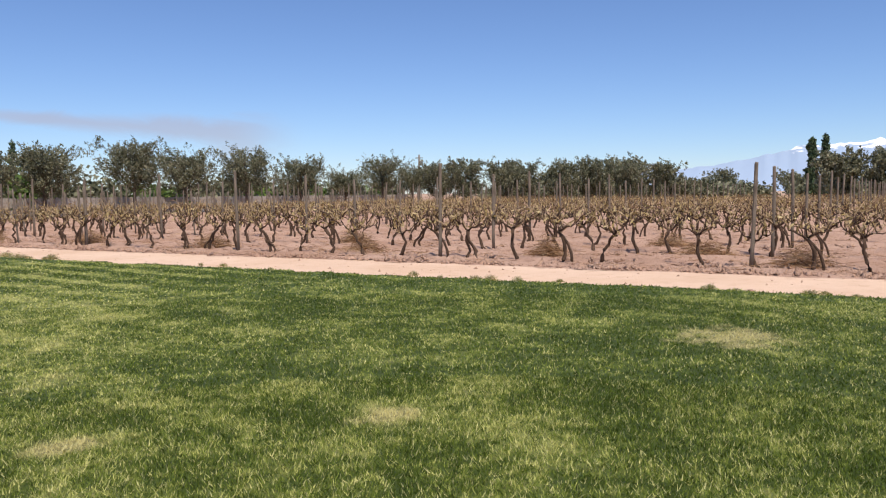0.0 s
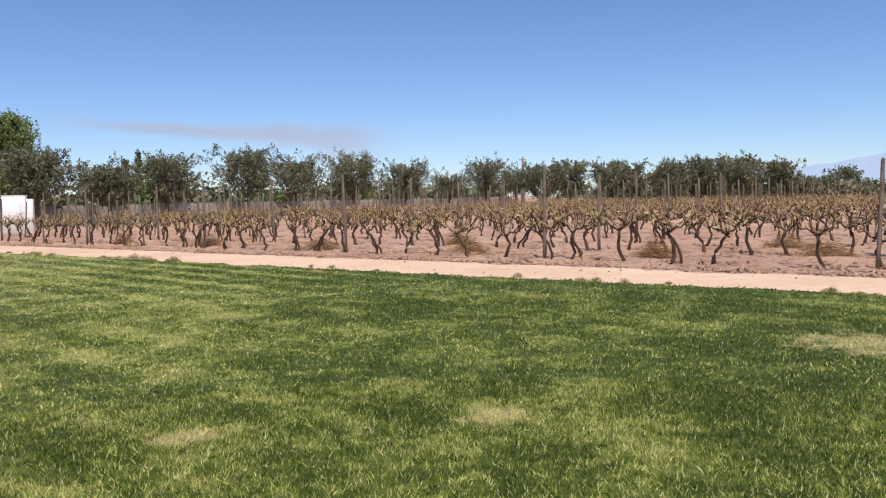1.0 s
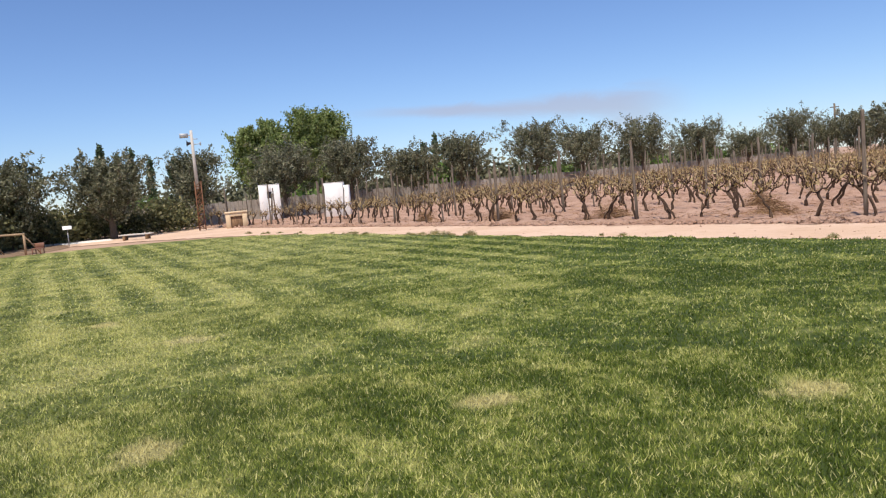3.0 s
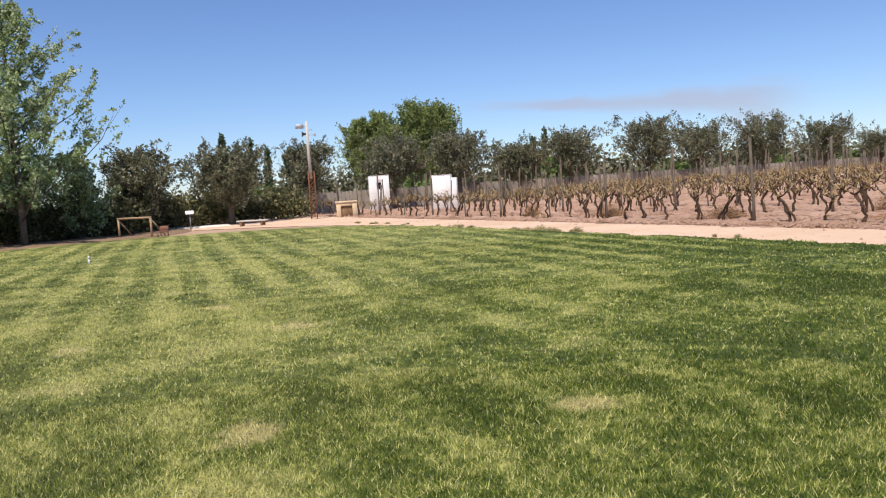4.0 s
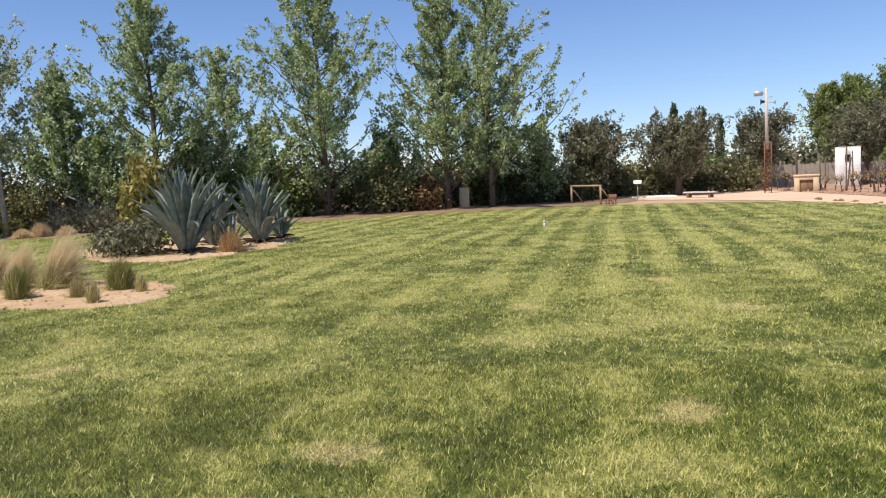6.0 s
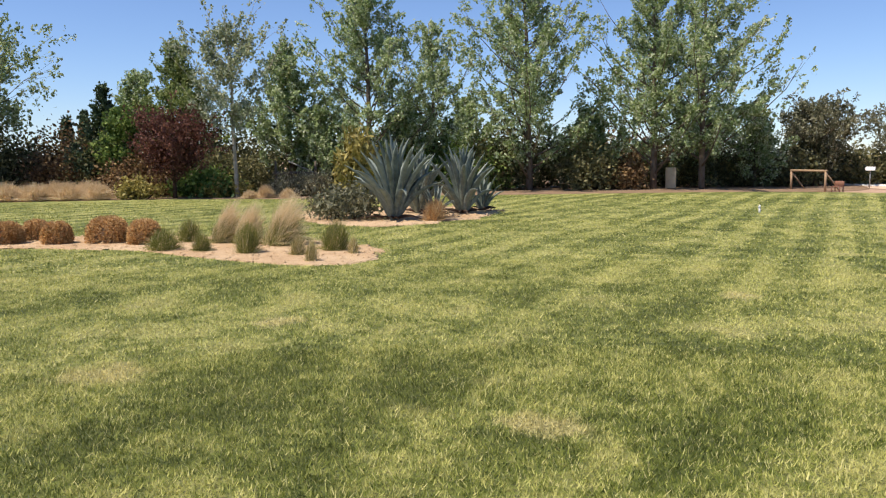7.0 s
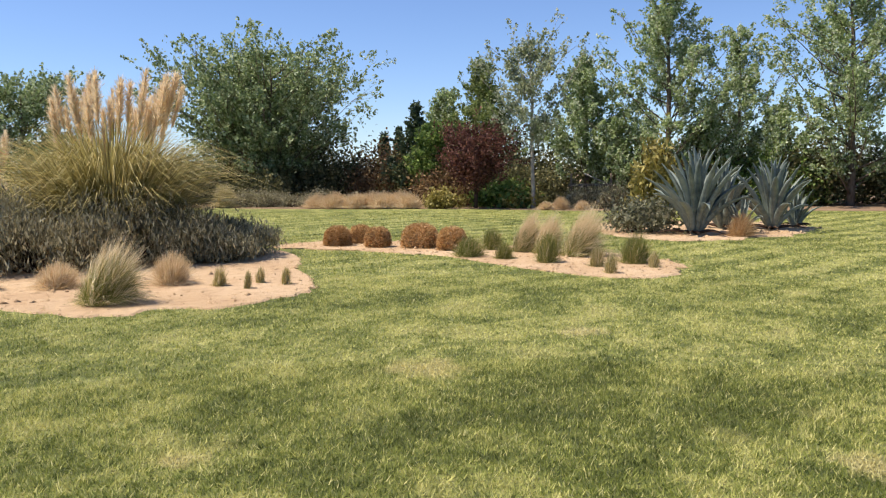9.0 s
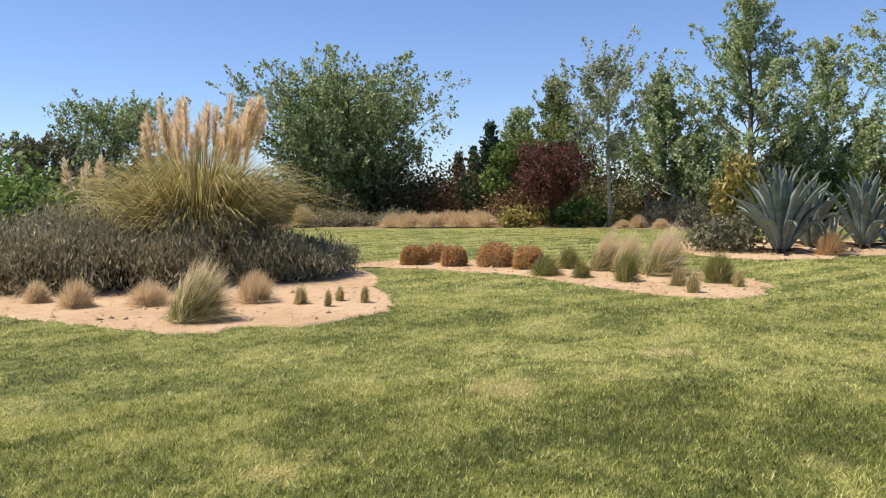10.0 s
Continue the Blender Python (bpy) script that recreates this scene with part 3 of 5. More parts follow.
def tree(name, x, y, h, spread, profile, bark, leafmat, label, category="tree", group="", seed=1, base=0.12, limbs=36, per_limb=7, leaves=9000, leaf=0.13,
         clump=0.42, rise=0.7, lean=(0, 0), stems=1, trunk=0.12, stem_gap=0.6, sag=0.0, long=1.5, low=0.25, spray=0.12, vary=(0.62, 1.18), sweep=0.18):
    """A tapered trunk with limbs and a crown of many small leaves gathered in clumps along them."""
    rng = np.random.default_rng(seed)
    ob = thing(name, x, y, 0.0, 0, label, category, group)
    wood_s, centres, sizes, ways = Soup(), [], [], []
    for k in range(stems):
        a = 2 * np.pi * k / max(stems, 1) + rng.uniform(0, 1)
        foot = np.array([math.cos(a), math.sin(a), 0]) * (stem_gap * 0.35 if stems > 1 else 0)
        out = np.array([math.cos(a), math.sin(a), 0]) * (stem_gap if stems > 1 else 0)
        hh = h * (1 if k == 0 else rng.uniform(0.8, 0.97))
        f = np.linspace(0, 1, 9)
        path = foot + np.outer(f, [lean[0], lean[1], hh]) + np.outer(f ** 1.2, out)
        path[:, :2] += np.cumsum(rng.normal(size=(9, 2)) * 0.02 * h / 9 ** 0.5, 0) * f[:, None]
        path[0, 2] = -0.05
        wood_s.tube(path, trunk * (1 - f) ** 0.8 + 0.012, 8)
        for i in range(limbs // stems):
            g = base + (0.97 - base) * ((i + rng.uniform(0, 1)) / (limbs / stems))
            o = np.array([np.interp(g, f, path[:, c]) for c in range(3)])
            az = i * 2.4 + rng.uniform(-0.6, 0.6)
            ln = spread * profile(g) * rng.uniform(*vary)
            el = rise * rng.uniform(0.6, 1.3)
            u = np.array([math.cos(az) * math.cos(el), math.sin(az) * math.cos(el), math.sin(el)])
            t = np.linspace(0, 1, 5)[:, None]
            limb = o + u * ln * t + np.array([0, 0, 1.0]) * ln * (sweep - sag) * t ** 2 + rng.normal(size=(5, 3)) * 0.04 * ln * t
            wood_s.tube(limb, np.linspace(trunk * 0.34 * (1 - g * 0.6), 0.006, 5), 4)
            m = max(2, int(per_limb * (0.5 + profile(g))))
            tt = rng.uniform(0.28, 1.05, m)
            for q in tt:
                c = np.array([np.interp(min(q, 1), t[:, 0], limb[:, e]) for e in range(3)]) + rng.normal(size=3) * spray * ln * np.array([1, 1, 0.7])
                centres.append(c)
                sizes.append(clump * rng.uniform(0.55, 1.25) * (1.1 - 0.45 * q))
                ways.append(u * 0.75 + rng.normal(size=3) * 0.5 + np.array([0, 0, 0.35]))
                if q > 0.5 and rng.random() < 0.3:
                    wood_s.tube(np.array([np.array([np.interp(q * 0.8, t[:, 0], limb[:, e]) for e in range(3)]), c]), [0.012, 0.005], 3)
    centres, sizes, ways = np.array(centres), np.array(sizes), np.array(ways)
    ways /= np.linalg.norm(ways, axis=1, keepdims=True)
    fit_h = h / np.quantile(centres[:, 2] + sizes * 0.7, 0.995)
    centres[:, 2] *= fit_h
    wood_s.v = [q * np.array([1, 1, fit_h]) for q in wood_s.v]
    centres[:, 2] = np.where(centres[:, 2] < low, low + rng.uniform(0, 0.5, len(centres)), centres[:, 2])
    pick = rng.choice(len(centres), leaves, p=sizes ** 2 / (sizes ** 2).sum())
    # each clump is a leafy twig: thick at its foot, drawn out towards its tip
    along = rng.uniform(-0.7, 1.5, leaves)
    pts = centres[pick] + ways[pick] * (along * sizes[pick])[:, None] + rng.normal(size=(leaves, 3)) * (sizes[pick] * (0.36 - 0.15 * along))[:, None]
    pts[:, 2] = np.maximum(pts[:, 2], 0.08)
    crown = Soup().leaves(pts, leaf, rng, long, 0.0, ways[pick] * 0.7 + rng.normal(size=(leaves, 3)) * 0.8)
    piece("trunk", wood_s.mesh("trunk", bark, True), ob)
    piece("crown", crown.mesh("crown", leafmat), ob)
    return ob


def cone(g):
    return max(0.12, min(1.0, (1.02 - g) * 1.35, 0.35 + g * 3.0))


def poplar(g):
    return max(0.08, min(1.0, max(0.0, (1.02 - g) * 1.12) ** 0.9, 0.6 + g * 2.2))


def dome(g):
    return max(0.25, math.sqrt(max(0.02, 1 - (1.7 * (g - 0.45)) ** 2)))


def column(g):
    return max(0.15, min(1.0, (1.03 - g) * 3.0, 0.6 + g * 3))


SILVER = dict(bark=BARK, leafmat=SILVER_LEAF, label="tall white poplar with silvery green wind-blown leaves", group="white poplars along the border", profile=poplar, spray=0.06, long=1.35, vary=(0.5, 1.3), sweep=0.32)
tree("white_poplar", -36.9, 9.3, 11.2, 4.7, seed=3, base=0.04, limbs=62, per_limb=12, leaves=32000, leaf=0.092, clump=0.36, rise=0.6, trunk=0.16, **SILVER)
tree("white_poplar", -36.2, 15.2, 11.2, 4.6, seed=4, base=0.05, limbs=60, per_limb=12, leaves=31000, leaf=0.092, clump=0.36, rise=0.52, trunk=0.17, **SILVER)
tree("white_poplar", -35.3, 17.2, 11.0, 5.6, seed=15, base=0.08, limbs=54, per_limb=12, leaves=29000, leaf=0.092, clump=0.36, rise=0.42, trunk=0.15, **SILVER)
tree("white_poplar", -38.0, 1.8, 10.0, 4.5, seed=6, base=0.05, limbs=54, per_limb=12, leaves=29000, leaf=0.092, clump=0.36, rise=0.6, trunk=0.14, **SILVER)
tree("white_poplar", -39.6, 5.1, 8.3, 3.6, seed=7, base=0.1, limbs=36, per_limb=8, leaves=11000, leaf=0.092, clump=0.32, rise=0.85, trunk=0.10, **SILVER)
for i, (x, y, hh, w) in enumerate(((-37.4, 12.3, 4.0, 2.4), (-38.4, 6.6, 4.4, 2.6), (-36.6, 20.6, 4.0, 2.4), (-38.8, 3.6, 4.0, 2.4), (-37.8, -0.4, 4.0, 2.2), (-38.6, 18.8, 4.4, 2.4))):
    tree("white_poplar", x, y, hh, w, seed=150 + i, base=0.05, limbs=38, per_limb=8, leaves=10000, leaf=0.092, clump=0.34, rise=0.5, trunk=0.08, **SILVER)
tree("slender_tree", -34.2, -3.95, 8.0, 3.0, column, PALE_BARK, GREY_LEAF, "slender pale-trunked tree with sparse grey-green leaves", seed=8, base=0.34, limbs=44, per_limb=7,
     leaves=8500, leaf=0.085, clump=0.34, rise=0.8, trunk=0.085, vary=(0.4, 1.15), spray=0.07)
tree("green_tree", -38.6, -1.9, 7.0, 3.0, poplar, BARK, SILVER_LEAF, "leafy green garden tree in the border", seed=9, base=0.15, limbs=40, leaves=19000, leaf=0.092, clump=0.38, rise=0.6, trunk=0.11)
tree("green_tree", -40.5, -7.2, 7.1, 3.2, poplar, BARK, FRESH_LEAF, "bright green young poplar in the border", seed=10, base=0.1, limbs=44, leaves=21000, leaf=0.09, clump=0.4, rise=0.7, trunk=0.10)
tree("green_tree", -43.0, -10.0, 6.0, 3.0, poplar, BARK, SILVER_LEAF, "pale green young poplar in the border", seed=11, base=0.1, limbs=38, leaves=16000, leaf=0.09, clump=0.4, rise=0.7, trunk=0.09)
tree("plum_tree", -34.3, -6.5, 3.75, 2.3, dome, VINE_BARK, RED_LEAF, "purple-leaved plum tree with a round crown", seed=12, base=0.22, limbs=56, per_limb=9, leaves=13000, leaf=0.07, clump=0.3,
     rise=0.75, trunk=0.08)
tree("conifer", -38.7, -10.5, 5.1, 1.35, cone, BARK, CONIFER_LEAF, "dark green pointed conifer", seed=13, base=0.04, limbs=70, per_limb=6, leaves=12000, leaf=0.085, clump=0.24, rise=0.35, trunk=0.09)
tree("conifer", -37.6, -9.3, 4.0, 1.2, column, BARK, GREEN_LEAF, "bright green columnar evergreen", seed=14, base=0.04, limbs=50, per_limb=6, leaves=10500, leaf=0.09, clump=0.3, rise=0.7, trunk=0.09)
tree("broad_tree", -40.2, -19.2, 8.7, 6.0, dome, BARK, WILLOW_LEAF, "broad multi-stemmed grey-green willow-leaved tree", seed=16, base=0.05, limbs=150, per_limb=12, leaves=66000, leaf=0.112, clump=0.44, spray=0.09, vary=(0.7, 1.08),
     rise=0.65, trunk=0.17, stems=4, stem_gap=1.8)
tree("broad_tree", -35.4, -30.2, 7.0, 3.7, dome, BARK, WILLOW_LEAF, "broad grey-green tree behind the pampas grass", seed=17, base=0.08, limbs=50, per_limb=9, leaves=20000, leaf=0.11, clump=0.46, rise=0.6, trunk=0.14)
tree("broad_tree", -31.5, -31.5, 4.7, 2.6, dome, BARK, OLIVE_LEAF, "dark green tree at the garden's edge", seed=18, base=0.08, limbs=36, leaves=14000, leaf=0.11, clump=0.46, rise=0.6, trunk=0.12)

OLIVE = dict(bark=BARK, leafmat=OLIVE_LEAF, category="olive tree", profile=dome, rise=0.75)
tree("olive_tree", -36.2, 29.3, 4.6, 2.9, seed=21, base=0.22, limbs=46, per_limb=9, leaves=20000, leaf=0.07, clump=0.4, trunk=0.2, low=1.1, long=2.4, label="broad olive tree with a forked dark trunk", **OLIVE)
tree("olive_tree", -37.2, 24.2, 4.5, 2.4, seed=22, base=0.16, limbs=42, per_limb=8, leaves=17000, leaf=0.07, clump=0.38, trunk=0.17, low=0.7, long=2.4, label="olive tree behind the small goal", **OLIVE)
for i, (kx, wid, top) in enumerate(((2, 2.0, 4.9), (8, 2.6, 5.2), (13.5, 2.8, 5.3), (18.5, 2.3, 4.6), (23.6, 2.6, 5.2), (31.4, 2.9, 6.1), (37.5, 3.2, 5.7), (45, 3.4, 6.1), (54, 3.3, 5.6),
                                    (62, 2.6, 4.2), (71, 3.6, 6.6), (78, 3.4, 5.8))):
    x, y = grid(51.3 - 0.4 * (i % 2), 14.6 + kx)
    tree("olive_tree", x, y, top, wid * 1.2, seed=30 + i, base=0.3, limbs=44, per_limb=9, leaves=15000, leaf=0.075, clump=0.46, trunk=0.17, low=1.6, long=2.4, label="olive tree beside the vineyard fence", group="olives by the fence", **OLIVE)
for i, s in enumerate(np.arange(46, 20, -4.0)):
    x, y = grid(s + RNG.uniform(-1.2, 1.2), 89 + RNG.uniform(-1.5, 3))
    tree("olive_tree", x, y, RNG.uniform(4.9, 5.8), 3.6, seed=60 + i, base=0.08, limbs=30, per_limb=7, leaves=12000, leaf=0.105, clump=0.6, trunk=0.17, long=2.2, label="olive tree beyond the far end of the vineyard",
         group="far olives", **OLIVE)
FAR = dict(bark=BARK, category="tree")
for i, (x, y, hh, w) in enumerate(((-53.0, 59.5, 8.3, 2.5), (-51.6, 60.8, 8.9, 2.4), (-48.9, 63.0, 9.9, 2.6), (-46.8, 64.7, 9.5, 2.7), (-50.0, 60.6, 7.4, 2.6), (-47.8, 63.6, 9.3, 2.6))):
    tree("poplar", x, y, hh, w, column, leafmat=FRESH_LEAF, label="tall fresh-green poplar behind the fence", group="poplars behind the fence", seed=80 + i, base=0.1, limbs=64, per_limb=10, leaves=18000, leaf=0.13,
         clump=0.55, rise=0.95, trunk=0.2, **FAR)
for i, (x, y, hh, w) in enumerate(((-58.7, 46.8, 7.2, 0.75), (-57.0, 48.9, 6.7, 0.5), (-57.6, 48.2, 6.2, 0.5), (-56.1, 49.9, 5.8, 0.5), (-46.5, 44.0, 5.0, 1.0), (-45.0, 83.0, 7.3, 0.8), (-46.2, 82.0, 6.2, 0.9),
                                   (-48.0, -13.9, 4.4, 0.45), (-47.2, -14.6, 4.0, 0.4))):
    tree("cypress", x, y, hh, w, column, leafmat=CONIFER_LEAF, label="narrow dark green cypress beyond the garden", group="cypresses", seed=90 + i, base=0.04, limbs=44, per_limb=5, leaves=5500, leaf=0.12, clump=0.28, rise=1.1, trunk=0.1, **FAR)
for i, (x, y, hh, w, lm) in enumerate(((34.5, 146, 8.0, 5.0, OLIVE_LEAF), (40.5, 144.5, 7.2, 4.2, OLIVE_LEAF), (66.7, 188.6, 6.7, 4.5, OLIVE_LEAF), (49.5, 99, 6.4, 3.6, OLIVE_LEAF), (54.5, 97, 6.6, 3.6, OLIVE_LEAF),
                                       (60.5, 96, 6.9, 4.0, OLIVE_LEAF), (72, 160, 5.5, 5.5, OLIVE_LEAF), (84, 150, 5.5, 6.0, OLIVE_LEAF), (57, 175, 5.0, 6.0, OLIVE_LEAF), (47, 160, 4.6, 6.0, OLIVE_LEAF), (92, 140, 6, 5, GREEN_LEAF))):
    tree("far_tree", x, y, hh, w, dome, leafmat=lm, label="distant dark green tree beyond the vineyard", group="distant trees", seed=110 + i, base=0.1, limbs=34, per_limb=8, leaves=7500, leaf=0.23, clump=0.8, rise=0.6,
         trunk=0.2, **FAR)
for i, (x, y, hh, w) in enumerate(((54.5, 117.9, 9.1, 0.85), (56.5, 117.4, 9.7, 0.9), (55.6, 119, 9.0, 0.7))):
    tree("poplar", x, y, hh, w, column, leafmat=CONIFER_LEAF, label="distant narrow Lombardy poplar", group="distant poplars", seed=130 + i, base=0.06, limbs=44, per_limb=5, leaves=3600, leaf=0.26, clump=0.4, rise=1.2,
         trunk=0.14, **FAR)

# ---------------------------------------------------------------- shrubs


def shrub(name, x, y, rx, ry, h, leafmat, label, category="shrub", group="", seed=1, leaves=3000, leaf=0.1, turn=0.0, lumps=14, long=1.5, upright=0.0, z=0.0, tight=0.3):
    """A bush: stems from the ground and leaves gathered in lumps inside an uneven mound."""
    rng = np.random.default_rng(seed)
    ob = thing(name, x, y, z, turn, label, category, group)
    a, r = rng.uniform(0, 2 * np.pi, lumps), np.sqrt(rng.uniform(0, 1, lumps))
    c = np.stack([np.cos(a) * r * rx, np.sin(a) * r * ry, h * np.sqrt(np.maximum(0.05, 1 - 0.75 * r * r)) * rng.uniform(0.45, 0.82, lumps)], 1)
    stems = Soup()
    for q in c:
        f = np.linspace(0, 1, 4)[:, None]
        stems.tube(np.array([q[0] * 0.25, q[1] * 0.25, -0.04]) * (1 - f) + q * f + rng.normal(size=(4, 3)) * 0.04 * h, np.linspace(0.02, 0.006, 4), 4)
    pick = rng.integers(0, lumps, leaves)
    size = np.array([min(rx, ry) * tight, min(rx, ry) * tight, h * 0.67 * tight])
    p = c[pick] + rng.normal(size=(leaves, 3)) * size
    low = rng.random(leaves) < 0.35
    p[low, 2] = rng.uniform(0.03, 0.6, low.sum()) * h
    p[:, 2] = np.abs(p[:, 2]) + 0.03
    axis = rng.normal(size=(leaves, 3)) + np.array([0, 0, upright])
    piece("stem_cluster", stems.mesh("stem_cluster", VINE_BARK), ob)
    piece("foliage", Soup().leaves(p, leaf, rng, long, 0.0, axis).mesh("foliage", leafmat), ob)
    return ob


# dark overgrown hedge behind the border trees
HEDGE = dict(category="hedge", group="overgrown hedge")
for i, yy in enumerate(np.arange(-33, 34, 2.9)):
    xx = -40.6 + 1.2 * math.sin(i * 1.7) + (2.2 if 20 < yy < 36 else 0.0)
    hh = 2.5 + 1.0 * RNG.random() if yy < 20 else 1.7 + 0.4 * RNG.random()
    rusty = i % 5 == 2 and yy < 18
    shrub("hedge_shrub", xx, yy, 1.5, 2.2, hh, RUSTY_LEAF if rusty else DARK_LEAF, "rusty brown overgrown hedge shrub" if rusty else "dark overgrown hedge shrub", seed=200 + i, leaves=4800, leaf=0.125, lumps=24, **HEDGE)
for i, (xx, yy, hh, lm) in enumerate(((-36.5, 11.9, 2.4, DARK_LEAF), (-37.5, 6.6, 2.6, GREEN_LEAF), (-38.2, 17.6, 2.0, DARK_LEAF), (-37.6, 20.6, 2.0, DARK_LEAF), (-36.8, 13.5, 1.5, RUSTY_LEAF), (-38.4, 3.6, 2.4, GREEN_LEAF),
                                      (-36.6, -8.6, 1.6, RUSTY_LEAF), (-39.6, -12.4, 2.0, RUSTY_LEAF), (-37.6, 8.0, 2.9, DARK_LEAF), (-38.2, -4.8, 2.2, DARK_LEAF), (-38.8, -0.2, 1.9, DARK_LEAF), (-40.5, -15, 2.4, DARK_LEAF),
                                      (-39.8, -20, 2.2, DARK_LEAF), (-38.8, -23.5, 2.2, DARK_LEAF), (-37, -17.8, 1.7, DARK_LEAF))):
    shrub("border_shrub", xx, yy, 1.2, 1.4, hh, lm, "leafy border shrub beneath the poplars", group="border shrubs", seed=240 + i, leaves=5000, leaf=0.1, lumps=16)
shrub("yellow_shrub", -35.4, -5.4, 1.1, 1.3, 1.15, GREEN_LEAF, "low bright green border shrub", seed=260, leaves=2600, leaf=0.13)
shrub("yellow_shrub", -34.6, -4.4, 0.6, 0.9, 0.85, YELLOW_LEAF, "low yellow-green border shrub", seed=261, leaves=1500, leaf=0.10)
shrub("yellow_shrub", -33.9, -7.8, 0.55, 0.8, 0.95, YELLOW_LEAF, "dry yellowish border shrub", seed=262, leaves=1500, leaf=0.09)
shrub("bamboo_clump", -32.8, 0.9, 0.6, 0.8, 2.5, YELLOW_LEAF, "yellowing bamboo clump behind the agaves", "bamboo", seed=263, leaves=2400, leaf=0.10, long=3.0, upright=1.4)
shrub("lavender_hedge", -34.4, -1.2, 0.7, 1.7, 1.0, LAVENDER, "low grey-purple lavender hedge at the border", "lavender", seed=264, leaves=7000, leaf=0.03, long=4.0, upright=1.5)
shrub("rosemary_hedge", -35.2, -15.0, 0.6, 2.0, 0.8, LAVENDER, "clipped grey-green rosemary hedge along the lawn", "hedge", seed=265, leaves=6000, leaf=0.035, long=3.5, upright=1.0, lumps=26)
shrub("rosemary_hedge", -35.0, -17.4, 0.6, 1.8, 0.8, LAVENDER, "clipped grey-green rosemary hedge along the lawn", "hedge", seed=266, leaves=6000, leaf=0.035, long=3.5, upright=1.0, lumps=26)
shrub("euphorbia", -20.57, 0.32, 0.78, 0.78, 0.88, OLIVE_LEAF, "low grey-green succulent shrub beside the agave", seed=267, leaves=2600, leaf=0.075, long=1.4, z=0.03)

# lavender mass in the near bed
for i, (x, y, r, hh) in enumerate(((-13.6, -7.5, 0.85, 0.75), (-12.7, -8.0, 1.0, 1.05), (-11.9, -8.6, 1.05, 1.35), (-11.1, -9.3, 1.1, 1.45), (-10.7, -10.5, 1.1, 1.45), (-10.3, -11.8, 1.1, 1.4), (-12.4, -9.7, 1.0, 1.4),
                                    (-11.6, -11.4, 1.1, 1.45), (-12.9, -7.2, 0.6, 0.6))):
    shrub("lavender_shrub", x, y, r, r, hh, LAVENDER, "grey woody lavender bush in the sandy bed", "lavender", "lavender bushes", seed=270 + i, leaves=12000, leaf=0.0225, long=4.6, upright=2.4, lumps=34, tight=0.17, z=0.03)
shrub("green_shrub", -12.5, -13.4, 1.2, 1.3, 2.15, GREEN_LEAF, "tall yellow-green shrub beside the pampas grass", seed=281, leaves=6000, leaf=0.07, long=2.2)
shrub("green_shrub", -13.6, -15.2, 1.5, 1.5, 2.5, GREEN_LEAF, "green shrub beyond the pampas grass", seed=280, leaves=4200, leaf=0.11)

# ---------------------------------------------------------------- grasses


def tussock(name, x, y, h, r, mat_low, mat_high, label, seed, n=420, plumes=260, plume_h=1.25, wid=0.006, group="", z=0.03, spread=1.0, drift=(0.0, 0.0)):
    """A clump of narrow blades from one crown, with hair-fine plumes above them."""
    rng = np.random.default_rng(seed)
    ob = thing(name, x, y, z, 0, label, "ornamental grass", group)

    def fan(k, hh, rr, w, bend):
        a = rng.uniform(0, 2 * np.pi, k)
        q = np.sqrt(rng.uniform(0, 1, k))
        base = np.stack([np.cos(a) * q * r * 0.5, np.sin(a) * q * r * 0.5, np.full(k, -0.015)], 1)
        a, q = a + rng.normal(size=k) * 0.7, np.clip(q + rng.normal(size=k) * 0.25, 0, 1.15)
        t = hh * rng.uniform(0.55, 1.05, k)
        tip = np.stack([np.cos(a) * q * rr * rng.uniform(0.6, 1.2, k) + drift[0] * t, np.sin(a) * q * rr * rng.uniform(0.6, 1.2, k) + drift[1] * t, t * (1 - 0.62 * q ** 3)], 1)
        return Soup().blades(base, tip, w * rng.uniform(0.7, 1.4, k), rng, bend)
    piece("blade_clump", fan(int(n * 1.7), h, r * spread, wid * 0.65, 0.16).mesh("blade_clump", mat_low), ob)
    if plumes:
        piece("plume_spray", fan(int(plumes * 1.6), h * plume_h, r * spread * 1.15, wid * 0.7, 0.12).mesh("plume_spray", mat_high), ob)
    return ob


TUS = "tussocks in the sandy beds"
for i, (x, y, h, r) in enumerate(((-15.95, -6.12, 0.42, 0.27), (-16.6, -5.83, 0.40, 0.24), (-15.75, -5.17, 0.42, 0.25), (-15.8, -4.27, 0.50, 0.36), (-15.35, -3.5, 0.46, 0.28))):
    rng = np.random.default_rng(300 + i)
    ob = thing("clipped_grass_clump", x, y, 0.03, 0, "clipped rounded clump of rusty dry grass", "ornamental grass", TUS)
    k = 5200
    v = rng.normal(size=(k, 3))
    v /= np.linalg.norm(v, axis=1, keepdims=True)
    v[:, 2] = np.abs(v[:, 2])
    box = np.sign(v) * np.abs(v) ** 0.72
    at = box * np.array([r * 1.04, r * 1.04, h]) * rng.uniform(0.78, 1.05, (k, 1)) ** 0.8
    at[:, 2] = np.maximum(at[:, 2] * 0.97, 0.0)
    piece("blade_clump", Soup().leaves(at, 0.016, rng, 4.5, 0.0, rng.normal(size=(k, 3)) * 0.7 + v).mesh("blade_clump", RUST), ob)
    core = Soup().tube([(0, 0, -0.02), (0, 0, h * 0.45), (0, 0, h * 0.78)], [r * 0.8, r * 0.82, r * 0.45], 12)
    piece("core", core.mesh("core", CANE), ob)
